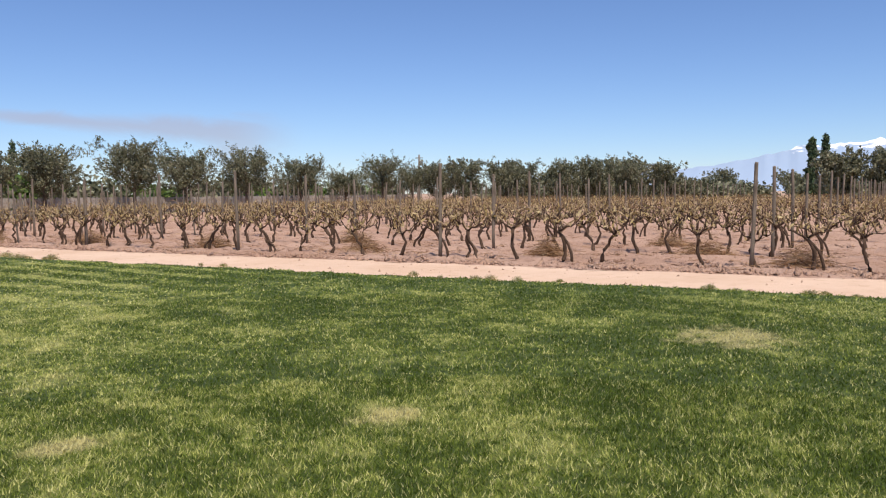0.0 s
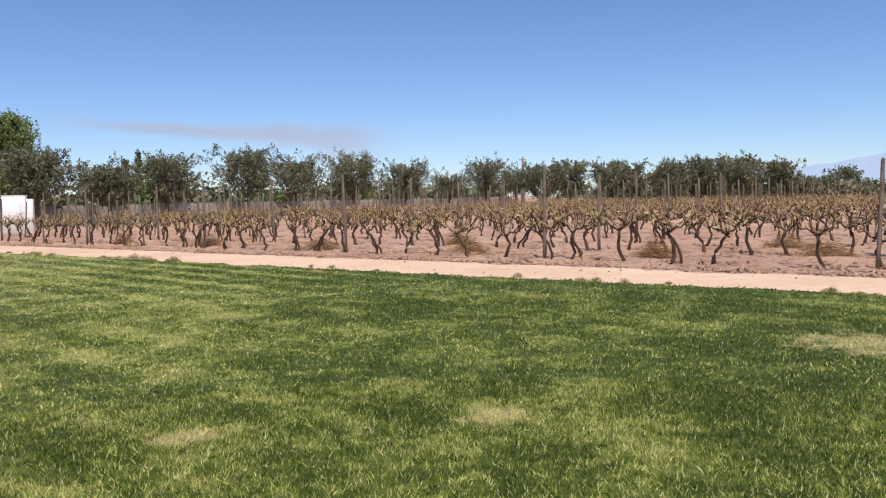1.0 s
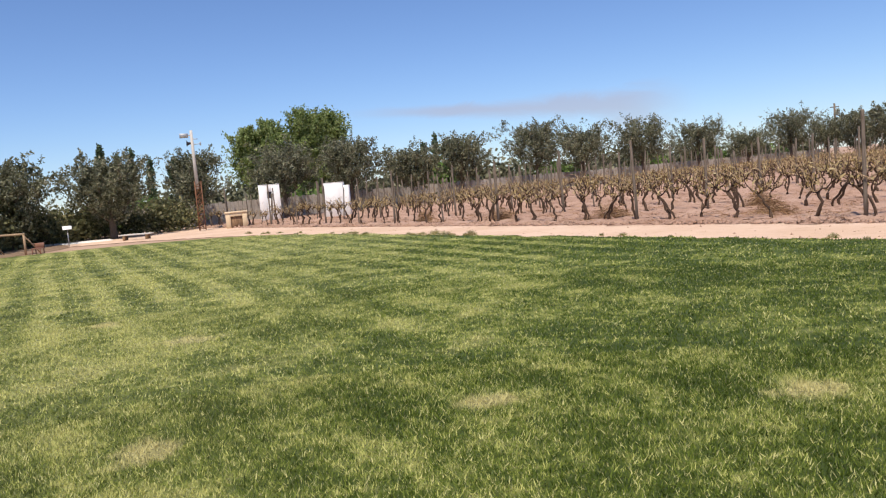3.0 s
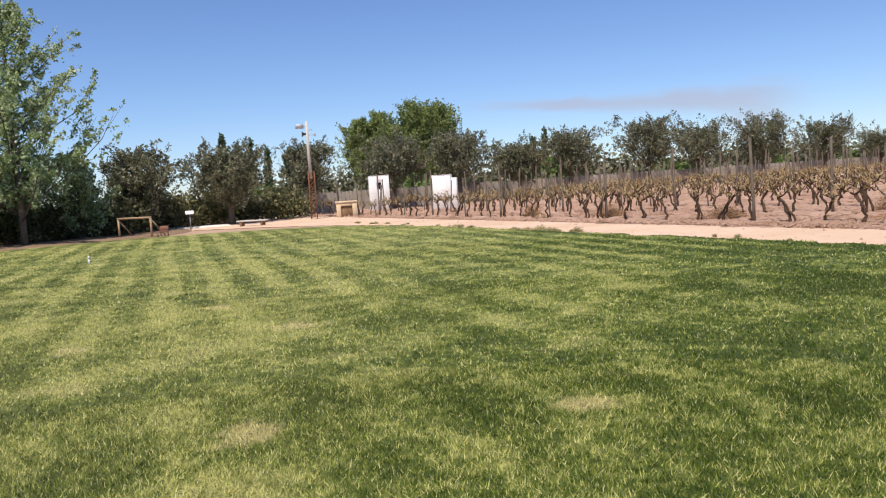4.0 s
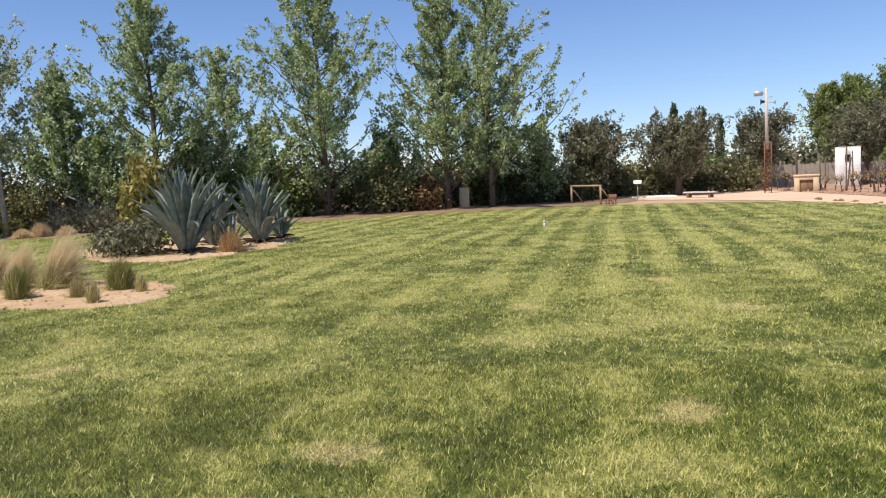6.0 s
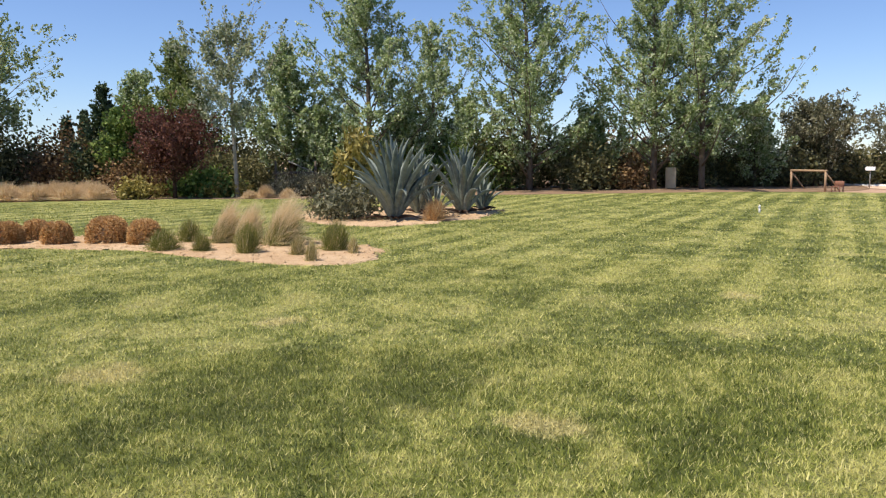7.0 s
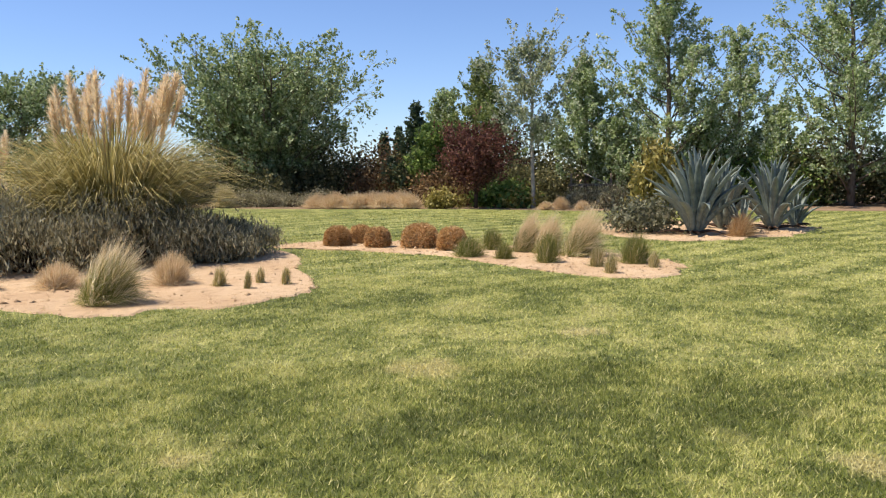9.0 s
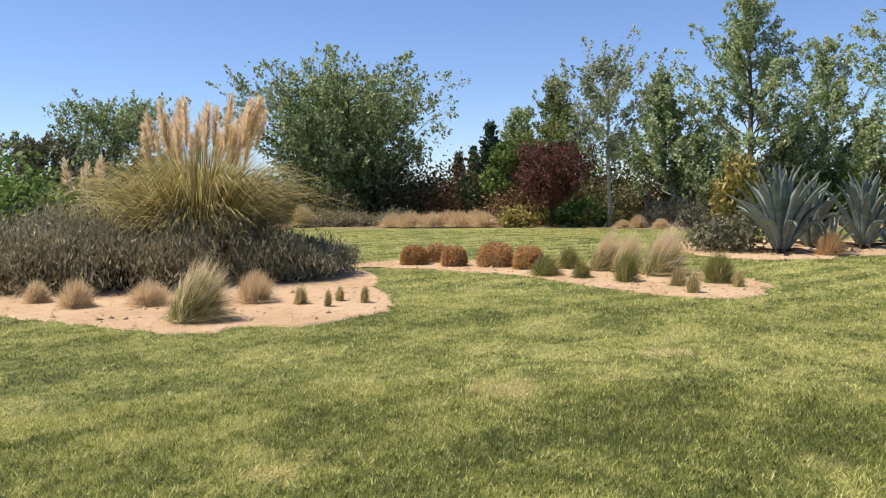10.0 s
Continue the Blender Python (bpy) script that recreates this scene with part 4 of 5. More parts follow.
for i, (x, y, h, r, kind) in enumerate((
        (-14.15, -2.95, 0.42, 0.36, "g"), (-15.5, -2.75, 0.47, 0.3, "g"), (-13.85, -2.26, 0.32, 0.2, "g"), (-15.2, -2.12, 0.52, 0.32, "s"), (-13.4, -1.46, 0.55, 0.26, "g"), (-14.5, -1.05, 0.62, 0.42, "s"),
        (-12.95, -0.62, 0.36, 0.2, "o"), (-12.1, -0.38, 0.36, 0.15, "o"), (-13.5, -0.02, 0.56, 0.34, "g"), (-12.95, 0.27, 0.30, 0.12, "o"), (-14.9, -1.7, 0.5, 0.3, "s"),
        (-8.25, -6.26, 0.62, 0.42, "b"), (-9.9, -6.35, 0.48, 0.34, "p"), (-9.3, -7.7, 0.38, 0.34, "p"), (-8.9, -8.6, 0.42, 0.28, "p"), (-9.86, -5.59, 0.30, 0.13, "o"), (-9.7, -5.09, 0.26, 0.07, "o"),
        (-10.25, -5.17, 0.24, 0.09, "o"), (-10.17, -4.75, 0.27, 0.09, "o"), (-19.43, 2.44, 0.58, 0.38, "r"), (-9.2, -9.6, 0.34, 0.22, "p"))):
    spec = {"g": (SEDGE, STRAW, "green tussock with a few straw tips", 1100, 90, 1.05), "s": (SEDGE, STRAW, "feathery tussock topped with pale straw plumes", 1700, 950, 1.65),
            "o": (PAMPAS_LEAF, STRAW, "small sparse olive-yellow tuft", 320, 60, 1.05), "b": (SEDGE, STRAW, "large green feather-grass tussock with straw plumes", 2200, 800, 1.4),
            "p": (PINK_GRASS, STRAW, "low pinkish-straw feather-grass tussock", 800, 700, 1.1), "r": (RUST, PINK_GRASS, "rust-brown grass clump between the agaves", 1300, 500, 1.1)}[kind]
    tussock("grass_tussock", x, y, h, r, spec[0], spec[1], spec[2], 320 + i, spec[3], spec[4], spec[5], group=TUS, drift=(-0.05, 0.38) if kind in "sb" else (-0.02, 0.10))
for i, (x, y, h, r, m1) in enumerate(((-33.8, -12.9, 0.78, 0.85, PINK_GRASS), (-33.7, -11.8, 0.75, 0.75, PINK_GRASS), (-33.9, -10.6, 0.78, 0.85, PINK_GRASS), (-33.9, -9.5, 0.74, 0.75, PINK_GRASS), (-34.0, -13.8, 0.7, 0.7, PINK_GRASS),
                                       (-34.3, -18.6, 1.15, 0.7, PAMPAS_LEAF), (-33.2, -2.7, 0.55, 0.4, PINK_GRASS), (-32.9, -3.3, 0.35, 0.35, PINK_GRASS), (-32.7, -1.8, 0.4, 0.35, PINK_GRASS), (-34.2, -11.2, 0.8, 0.7, PINK_GRASS),
                                       (-34.4, -10.0, 0.8, 0.7, PINK_GRASS))):
    tussock("border_grass", x, y, h, r, m1, STRAW, "tall straw-pink ornamental grass along the border" if m1 is PINK_GRASS else "yellow-green arching ornamental grass", 350 + i, 1300, 700, 1.08, 0.013, "border grasses")


def pampas(x, y, h, r, n, plumes, plume_h, seed, wild=1.0):
    """Pampas grass: a fountain of arching blades with upright feathery plumes on stalks."""
    rng = np.random.default_rng(seed)
    ob = thing("pampas_grass", x, y, 0.03, 0, "tall pampas grass with golden feathery plumes", "ornamental grass", "pampas grasses")
    s = Soup()
    for _ in range(n):
        a, q = rng.uniform(0, 2 * np.pi), rng.uniform(0.15, 1) ** 0.7
        hh = h * rng.uniform(0.45, 1.05) * (1.05 - 0.42 * q)
        f = np.linspace(0, 1, 6)
        out = r * q * rng.uniform(0.7, 1.25)
        z = hh * (np.sin(f * (1.25 + 0.95 * q)) / math.sin(min(1.25 + 0.95 * q, math.pi / 2)))
        px = np.stack([np.cos(a) * (0.4 * r * q + out * f ** 1.5 * 0.85), np.sin(a) * (0.4 * r * q + out * f ** 1.5 * 0.85), np.maximum(z, -0.01 + 0.1 * f)], 1)
        side = np.array([-math.sin(a), math.cos(a), rng.uniform(-0.5, 0.5)]) * 0.012 * rng.uniform(0.6, 1.3)
        w = (1 - f ** 2)[:, None] * side
        v = np.concatenate([px - w, px + w])
        s.add(v, [(i, i + 1, i + 7, i + 6) for i in range(5)])
    piece("blade_clump", s.mesh("blade_clump", PAMPAS_LEAF), ob)
    for _ in range(plumes):
        a, q = rng.uniform(0, 2 * np.pi), math.sqrt(rng.uniform(0, 1))
        out, hh = r * 0.5 * q, plume_h * rng.uniform(0.8, 1.03)
        d = np.array([math.cos(a), math.sin(a), 0])
        top = d * out * 1.05 + np.array([0.0, 0.04 + 0.10 * max(0.0, math.sin(a)), 0]) * hh + np.array([0, 0, hh])
        low = d * out * 0.4
        ln = rng.uniform(0.6, 0.88)
        f = np.linspace(0, 1, 6)[:, None]
        way = (top - low) / np.linalg.norm(top - low)
        stalk = Soup().tube(low + (top - low) * f, np.linspace(0.008, 0.004, 6), 4)
        m = 420
        g = rng.uniform(0, 1, m)
        base = top - way * ln * (1 - g)[:, None]
        wide = 0.072 * np.sin(np.pi * (0.15 + 0.8 * (1 - g))) ** 0.8
        tip = base + way * 0.13 + rng.normal(size=(m, 3)) * wide[:, None]
        stalk.blades(base, tip, 0.011, rng, 0.02)
        piece("plume", stalk.mesh("plume", PAMPAS_PLUME), ob)
    return ob


pampas(-12.9, -9.35, 2.8, 2.2, 4600, 44, 3.2, 401)
pampas(-13.6, -12.6, 1.7, 1.3, 900, 7, 2.35, 402)


# ---------------------------------------------------------------- agaves


def agave_leaf(ln, wid, curl, rng):
    """A thick channelled leaf: wide in the middle, drawn out to a spine."""
    s, n, k = Soup(), 12, 7
    f = np.linspace(0, 1, n)
    w = wid * (0.55 + 0.75 * f - 0.1) * np.clip((1 - f) ** 0.62 * 1.15, 0.01, 1)
    bend = curl * f ** 2
    x, z = ln * (f * np.cos(bend * 0.9)), ln * 0.06 * np.sin(f * 3) - ln * np.cumsum(np.sin(bend)) / n * 0.55
    th = 0.035 * (1 - f) + 0.006
    u = np.linspace(-1, 1, k)
    top = np.stack([np.repeat(x[:, None], k, 1), w[:, None] * u[None] * 0.5, z[:, None] + (u[None] ** 2) * w[:, None] * 0.30], -1)
    bot = top.copy()
    bot[..., 2] -= th[:, None] * (1 - 0.75 * u[None] ** 2) + 0.004
    v = np.concatenate([top.reshape(-1, 3), bot.reshape(-1, 3)])
    m = n * k
    q = []
    for i in range(n - 1):
        for j in range(k - 1):
            a = i * k + j
            q.append((a, a + k, a + k + 1, a + 1))
            q.append((m + a, m + a + 1, m + a + k + 1, m + a + k))
        q.append((i * k, m + i * k, m + (i + 1) * k, (i + 1) * k))
        q.append((i * k + k - 1, (i + 1) * k + k - 1, m + (i + 1) * k + k - 1, m + i * k + k - 1))
    return s.add(v, q).mesh("leaf", AGAVE, True)


LEAF_RNG = np.random.default_rng(5)
AGAVE_LEAVES = [agave_leaf(1.0, 0.125 + 0.02 * (i % 3), c, LEAF_RNG) for i, c in enumerate((0.05, 0.25, 0.5, -0.12, 0.9, 0.35))]


def agave(x, y, h, seed, n=30, label="large blue-grey agave with pointed leaves", tilt=1.0):
    rng = np.random.default_rng(seed)
    ob = thing("agave", x, y, 0.02, rng.uniform(0, 360), label, "agave", "agaves in the bed")
    heart = Soup()
    heart.tube([(0, 0, -0.04), (0, 0, 0.1 * h), (0, 0, 0.22 * h)], [0.07 * h, 0.08 * h, 0.03 * h], 12)
    piece("heart", heart.mesh("heart", AGAVE, True), ob)
    for i in range(n):
        q = (i + 0.5) / n
        el = 89 - 50 * q ** 1.15 * tilt + rng.uniform(-6, 6)
        ln = h * (0.98 - 0.12 * q + rng.uniform(-0.08, 0.06)) * (0.82 if q > 0.85 else 1.0)
        which = (0, 3, 1, 0, 5, 1)[i % 6] if q < 0.8 else (2, 1, 4, 5)[i % 4]
        az = i * 137.5 + rng.uniform(-12, 12)
        m = pose(0, 0, 0.05 * h, 0, 0, az) @ pose(0.03 * h + 0.05 * q, 0, 0.02, 0, -el, 0) @ Matrix.Diagonal((ln, h * rng.uniform(0.85, 1.1), h * 0.9, 1))
        piece("leaf", AGAVE_LEAVES[which], ob, place=m)
    dead = Soup()
    for _ in range(9):
        a = rng.uniform(0, 6.28)
        f = np.linspace(0, 1, 5)
        d = np.array([math.cos(a), math.sin(a), 0])
        dead.tube(np.outer(f * 0.55 * h * rng.uniform(0.5, 0.9), d) + np.outer(np.sin(f * 2.6) * 0.09, [0, 0, 1.0]) + [0, 0, 0.03], np.linspace(0.045, 0.008, 5), 5)
    piece("withered_skirt", dead.mesh("withered_skirt", VINE_BARK), ob, "withered dark lower leaves")["kind"] = "stuff"
    return ob


agave(-19.93, 1.5, 2.02, 1, 44)
agave(-21.75, 3.55, 1.82, 2, 38)
agave(-22.1, 2.37, 1.7, 3, 34, "blue-grey agave standing behind the larger ones")
agave(-20.57, 2.64, 0.88, 5, 18, "small young agave between the large ones")
agave(-22.66, 4.28, 1.1, 6, 18, "small agave at the edge of the bed", 1.1)

# low greenery behind the plank fence and far beyond the vines
for i, o in enumerate(np.arange(14, 100, 4.4)):
    x, y = grid(57.5 + RNG.uniform(-1, 2.5), o)
    shrub("fence_shrub", x, y, 2.4, 2.4, RNG.uniform(2.0, 3.4), OLIVE_LEAF if i % 3 else GREEN_LEAF, "dark green bushy growth behind the plank fence", "shrub", "bushes behind the fence", seed=900 + i, leaves=1700, leaf=0.32, lumps=18)
for i, (x, y) in enumerate(((20, 150), (28, 158), (50, 170), (58, 166), (64, 172), (72, 150), (80, 144), (88, 138), (70, 120), (78, 112), (96, 128), (104, 118), (42, 176), (12, 140))):
    shrub("far_thicket", x, y, 6.5, 4.0, RNG.uniform(3.0, 4.4), OLIVE_LEAF, "distant dark thicket beyond the vineyard", "thicket", "far thickets", seed=930 + i, leaves=2200, leaf=0.5, lumps=22)

# ---------------------------------------------------------------- vineyard
ROW0, ROW_GAP, VINE_GAP = 16.8, 3.05, 1.02
S_END, S_START, ROWS = 50.5, -22.0, 23


def vine_parts(seed, lean, far=False):
    """An old pruned vine: a crooked trunk, two arms along the wire, and short canes with dry shoots."""
    rng = np.random.default_rng(seed)
    t, c, l = Soup(), Soup(), Soup()
    hh = rng.uniform(0.55, 0.70)
    f = np.linspace(0, 1, 7)
    bow = rng.uniform(-0.14, 0.14)
    path = np.stack([lean * 0.3 * f + bow * np.sin(f * 3.1) + rng.normal(size=7) * 0.022, rng.normal(size=7) * 0.03, f * (hh + 0.05) - 0.05], 1)
    t.tube(path, 0.046 - 0.013 * np.sin(f * 2.2) + rng.uniform(-0.008, 0.008, 7), 4 if far else 7)
    if rng.random() < 0.35:
        p2 = path.copy()
        p2[:, 0] += (1 - f) * rng.choice([-0.22, 0.22])
        t.tube(p2, 0.032 - 0.008 * f, 4 if far else 6)
    head = path[-1]
    for way in (-1, 1):
        ln = rng.uniform(0.28, 0.46)
        g = np.linspace(0, 1, 5)
        arm = head + np.stack([way * ln * g, rng.normal(size=5) * 0.02, 0.17 * g ** 0.7 + rng.normal(size=5) * 0.03], 1)
        t.tube(arm, np.linspace(0.024, 0.011, 5), 3 if far else 5)
        for k in range(10):
            o = arm[rng.integers(0, 5)]
            d = np.array([rng.normal() * 0.45 + way * 0.15, rng.normal() * 0.35, rng.uniform(0.5, 1.05)])
            m = rng.uniform(0.14, 0.46) if k else rng.uniform(0.4, 0.66)
            q = np.linspace(0, 1, 4)[:, None]
            cane = o + d * m * q + rng.normal(size=(4, 3)) * 0.045 * q
            if far:
                (t if k % 2 else c).blades(cane[:1], cane[3:], 0.03, rng, 0.02)
            else:
                (t if k % 2 else c).tube(cane, np.linspace(0.015, 0.007, 4), 3)
            n = 1 + k % 2
            at = o + d * m * rng.uniform(0.15, 1.08, n)[:, None] + rng.normal(size=(n, 3)) * 0.05
            l.leaves(at, 0.045, rng, 2.8)
    return t.mesh("trunk", VINE_BARK, True), c.mesh("canes", CANE), l.mesh("shoots", VINE_LEAF)


VINES = [vine_parts(500 + i, e) for i, e in enumerate((-1, 0.6, 0.1, 1, -0.5, 0.3, -0.8, 0.8, 0.0, -0.2))]
FAR_VINES = [vine_parts(500 + i, e, True) for i, e in enumerate((-1, 0.6, 0.1, 1, -0.5, 0.3, -0.8, 0.8, 0.0, -0.2))]
ROW_TURN = math.degrees(math.atan2(DIR[1], DIR[0]))
vine_rng = np.random.default_rng(42)
SHEDS = (grid(48.8, 20.6), grid(42.2, 21.9))
spots = []
for row in range(ROWS):
    off = ROW0 + row * ROW_GAP
    for s in np.arange(S_START, S_END, VINE_GAP):
        s2, o2 = s + vine_rng.uniform(-0.12, 0.12), off + vine_rng.uniform(-0.08, 0.08)
        x, y = grid(s2, o2)
        if vine_rng.random() < 0.04 or min(math.hypot(x - a, y - b) for a, b in SHEDS) < 1.9:
            continue
        spots.append((row, x, y, vine_rng.integers(0, 10), vine_rng.choice([0, 180]) + vine_rng.uniform(-14, 14), vine_rng.uniform(0.88, 1.12) * (0.8 if s > 37 else 1.0)))
near = [q for q in spots if q[0] < 5 and -6 < float(np.dot(DIR, q[1:3])) < 52]
near = sorted(near, key=lambda q: q[0])[:295]
chosen = set(id(q) for q in near)
firsts = {}
for q in near:
    row, x, y, kind, turn, size = q
    m = pose(x, y, 0, 0, 0, ROW_TURN + turn)
    if kind not in firsts:
        ob = thing("grape_vine", x, y, 0, ROW_TURN + turn, "old pruned grape vine with dry yellowish shoots", "grape vine", "vines of the front rows")
        for nm, me in zip(("trunk", "pruned_wood", "foliage"), VINES[kind]):
            pc = piece(nm, me, ob)
            if nm != "trunk":
                pc["kind"] = "stuff"
        firsts[kind] = ob
    else:
        ob = copy_thing(firsts[kind], m)
    ob.scale = (size, size, size)


def far_vines():
    arrays = []
    for me_set in FAR_VINES:
        one = []
        for me in me_set:
            v = np.empty(len(me.vertices) * 3, np.float32)
            me.vertices.foreach_get("co", v)
            quads = np.array([tuple(p.vertices) for p in me.polygons if len(p.vertices) == 4], int).reshape(-1, 4)
            tris = np.array([tuple(p.vertices) for p in me.polygons if len(p.vertices) == 3], int).reshape(-1, 3)
            one.append((v.reshape(-1, 3), quads, tris))
        arrays.append(one)
    heaps = [Soup(), Soup(), Soup()]
    for q in spots:
        if id(q) in chosen:
            continue
        _, x, y, kind, turn, size = q
        a = radians(ROW_TURN + turn)
        rot = np.array([[math.cos(a), math.sin(a), 0], [-math.sin(a), math.cos(a), 0], [0, 0, 1]])
        for heap, (v, qu, tr) in zip(heaps, arrays[kind]):
            heap.add(v @ rot * size + [x, y, 0], qu, tr)
    return heaps


rest = thing("vine_rows", 0, 0, 0, 0, "rows of old pruned vines receding across the field", "grape vines")
rest["kind"] = "stuff"
for nm, heap, mt in zip(("vine_wood", "pruned_wood", "foliage"), far_vines(), (VINE_BARK, CANE, VINE_LEAF)):
    ob = piece(nm, heap.mesh(nm, mt), rest)
    ob["kind"] = "stuff"


def post_mesh(seed, h):
    rng = np.random.default_rng(seed)
    f = np.array([0, 0.25, 0.5, 0.75, 0.985, 1.0])
    p = np.stack([rng.normal(size=6) * 0.006, rng.normal(size=6) * 0.006, f * (h + 0.08) - 0.08], 1)
    return Soup().tube(p, np.array([0.044, 0.042, 0.041, 0.04, 0.038, 0.03]), 9).mesh("post", POST, True)


POSTS = [post_mesh(600 + i, h) for i, h in enumerate((2.2, 2.12, 2.26, 2.05))]
SLIM = [post_mesh(610 + i, h) for i, h in enumerate((1.85, 1.95))]
post_rng = np.random.default_rng(77)
for row in range(ROWS):
    off = ROW0 + row * ROW_GAP
    for s in (-17.6 - 0.3 * row, -11.2 - 0.3 * row, -4.9 - 0.28 * row, 1.57 - 0.25 * row, 8.47, 14.75, 20.8, 27.2, 33.6, 40.0, 46.4):
        x, y = grid(s + post_rng.uniform(-0.06, 0.06), off + post_rng.uniform(-0.08, 0.08))
        if min(math.hypot(x - a, y - b) for a, b in SHEDS) < 1.6:
            continue
        ob = new("vineyard_post", POSTS[post_rng.integers(0, 4)])
        ob.matrix_basis = pose(x, y, 0, post_rng.normal() * 0.7, post_rng.normal() * 0.7, post_rng.uniform(0, 360))
        tagged(ob, "weathered grey wooden vineyard post", "post", "vineyard posts")
    if row < 9:
        for s in np.arange(20.8 + 0.7 * (row % 3), S_END, 3.2):
            x, y = grid(s, off + 0.05)
            if min(math.hypot(x - a, y - b) for a, b in SHEDS) < 1.6:
                continue
            ob = new("vineyard_stake", SLIM[post_rng.integers(0, 2)])
            ob.matrix_basis = pose(x, y, 0, post_rng.normal() * 4, post_rng.normal() * 4, post_rng.uniform(0, 360)) @ Matrix.Diagonal((0.7, 0.7, 0.92, 1))
            tagged(ob, "thin leaning pale wooden vineyard stake", "stake", "vineyard stakes")
for row in range(ROWS):
    off = ROW0 + row * ROW_GAP
    s = Soup()
    for z in (0.78, 1.22):
        pts = []
        for k, t in enumerate(np.linspace(S_START, S_END, 24)):
            x, y = grid(t, off + 0.06)
            pts.append((x, y, z - 0.02 * (k % 2)))
        s.tube(pts, 0.0018, 3)
    tagged(new("trellis_wire", s.mesh("trellis_wire", RUSTED)), "thin steel trellis wires along a vine row", "wire", "trellis wires")

# clods and bits of cane scattered over the worked soil
rng = np.random.default_rng(55)
litter = Soup()
k = 20000
ss, oo = rng.uniform(-8, 50, k), 15.7 + np.abs(rng.normal(size=k)) * 7
oo = np.where(rng.random(k) < 0.3, 15.6 + np.abs(rng.normal(size=k)) * 0.5, oo)
c = np.stack([DIR[0] * ss + NRM[0] * oo, DIR[1] * ss + NRM[1] * oo, np.full(k, 0.02)], 1)
r = rng.gamma(1.6, 0.024, k)[:, None, None]
tet = np.array([(1, 0, -0.4), (-0.5, 0.87, -0.4), (-0.5, -0.87, -0.4), (0, 0, 0.5)])
v = c[:, None] + (tet[None] + rng.normal(size=(k, 4, 3)) * 0.3) * r
litter.add(v.reshape(-1, 3), None, (np.arange(k)[:, None, None] * 4 + np.array([(0, 1, 3), (1, 2, 3), (2, 0, 3), (0, 2, 1)])[None]).reshape(-1, 3))
tagged(new("soil_clods", litter.mesh("soil_clods", VINE_SOIL)), "loose clods of pinkish-brown soil among the vines", "clods", kind="stuff")
twigs = Soup()
k = 6000
ss, oo = rng.uniform(-8, 50, k), 15.9 + np.abs(rng.normal(size=k)) * 8
c = np.stack([DIR[0] * ss + NRM[0] * oo, DIR[1] * ss + NRM[1] * oo, rng.uniform(0.01, 0.05, k)], 1)
d = rng.normal(size=(k, 3)) * np.array([0.14, 0.14, 0.02])
twigs.blades(c - d, c + d, 0.012, rng, 0.05)
tagged(new("cane_litter", twigs.mesh("cane_litter", BRUSH)), "scattered dry bits of pruned cane on the soil", "litter", kind="stuff")

# heaps of pruned canes between the rows
for i, (s, o, r) in enumerate(((0.6, 17.2, 0.75), (2.8, 19.6, 0.8), (6.2, 18.0, 0.6), (11.2, 17.7, 0.75), (16.2, 17.4, 0.8), (21.5, 17.6, 0.8), (26.0, 17.4, 0.6), (4.2, 22.6, 0.7), (-1.8, 18.6, 0.7), (13.6, 20.9, 0.6))):
    rng = np.random.default_rng(650 + i)
    x, y = grid(s, o)
    k = 800
    c = rng.normal(size=(k, 3)) * np.array([r * 0.36, r * 0.27, 0.0])
    c[:, 2] = np.abs(rng.normal(size=k)) * 0.24 * np.exp(-2.2 * (c[:, 0] ** 2 + c[:, 1] ** 2) / r ** 2) + 0.01
    d = rng.normal(size=(k, 3)) * np.array([0.2, 0.16, 0.06])
    ob = new("brushwood", Soup().blades(c - d * 0.6, c + d * 0.6 + np.array([0, 0, 0.02]), 0.010, rng, 0.08).mesh("brush_pile", BRUSH))
    ob.matrix_basis = pose(x, y, 0, 0, 0, ROW_TURN)
    tagged(ob, "low heap of dry brown pruned vine canes", "cane heap", "heaps of pruned canes")

# tufts of weed along the edge of the lawn
weed_rng = np.random.default_rng(81)
for i in range(46):
    x, y = grid(weed_rng.uniform(-6, 34) if i > 2 else 17.4 + 0.95 * i, 13.0 + weed_rng.normal() * 0.16)
    hh = weed_rng.uniform(0.05, 0.13) if i > 2 else 0.17
    tussock("weed_tuft", x, y, hh, hh * weed_rng.uniform(1.0, 2.2), SEDGE, STRAW, "small dry weed tuft at the lawn's edge", 680 + i, 90, 40, 1.1, 0.008, "weed tufts", -0.012)

# ---------------------------------------------------------------- fence of grey planks
fence = thing("plank_fence", 0, 0, 0, 0, "weathered grey upright plank fence at the vineyard's end", "fence")
PLANKS = []
for i in range(5):
    rng = np.random.default_rng(700 + i)
    h = 1.45 + 0.05 * rng.normal()
    bm = bmesh.new()
    prof = [(-0.135, 0), (0.135, 0), (0.135, h - 0.03 * rng.random()), (0.06, h), (-0.08, h + 0.01), (-0.135, h - 0.02)]
    a = [bm.verts.new((px, -0.012, pz)) for px, pz in prof]
    b = [bm.verts.new((px, 0.012, pz)) for px, pz in prof]
    bm.faces.new(a)
    bm.faces.new(b[::-1])
    for j in range(6):
        bm.faces.new((a[(j + 1) % 6], a[j], b[j], b[(j + 1) % 6]))
    bmesh.ops.recalc_face_normals(bm, faces=bm.faces)
    me = bpy.data.meshes.new("plank")
    bm.to_mesh(me)
    bm.free()
    me.materials.append(PLANK)
    PLANKS.append(me)
fence_rng = np.random.default_rng(71)
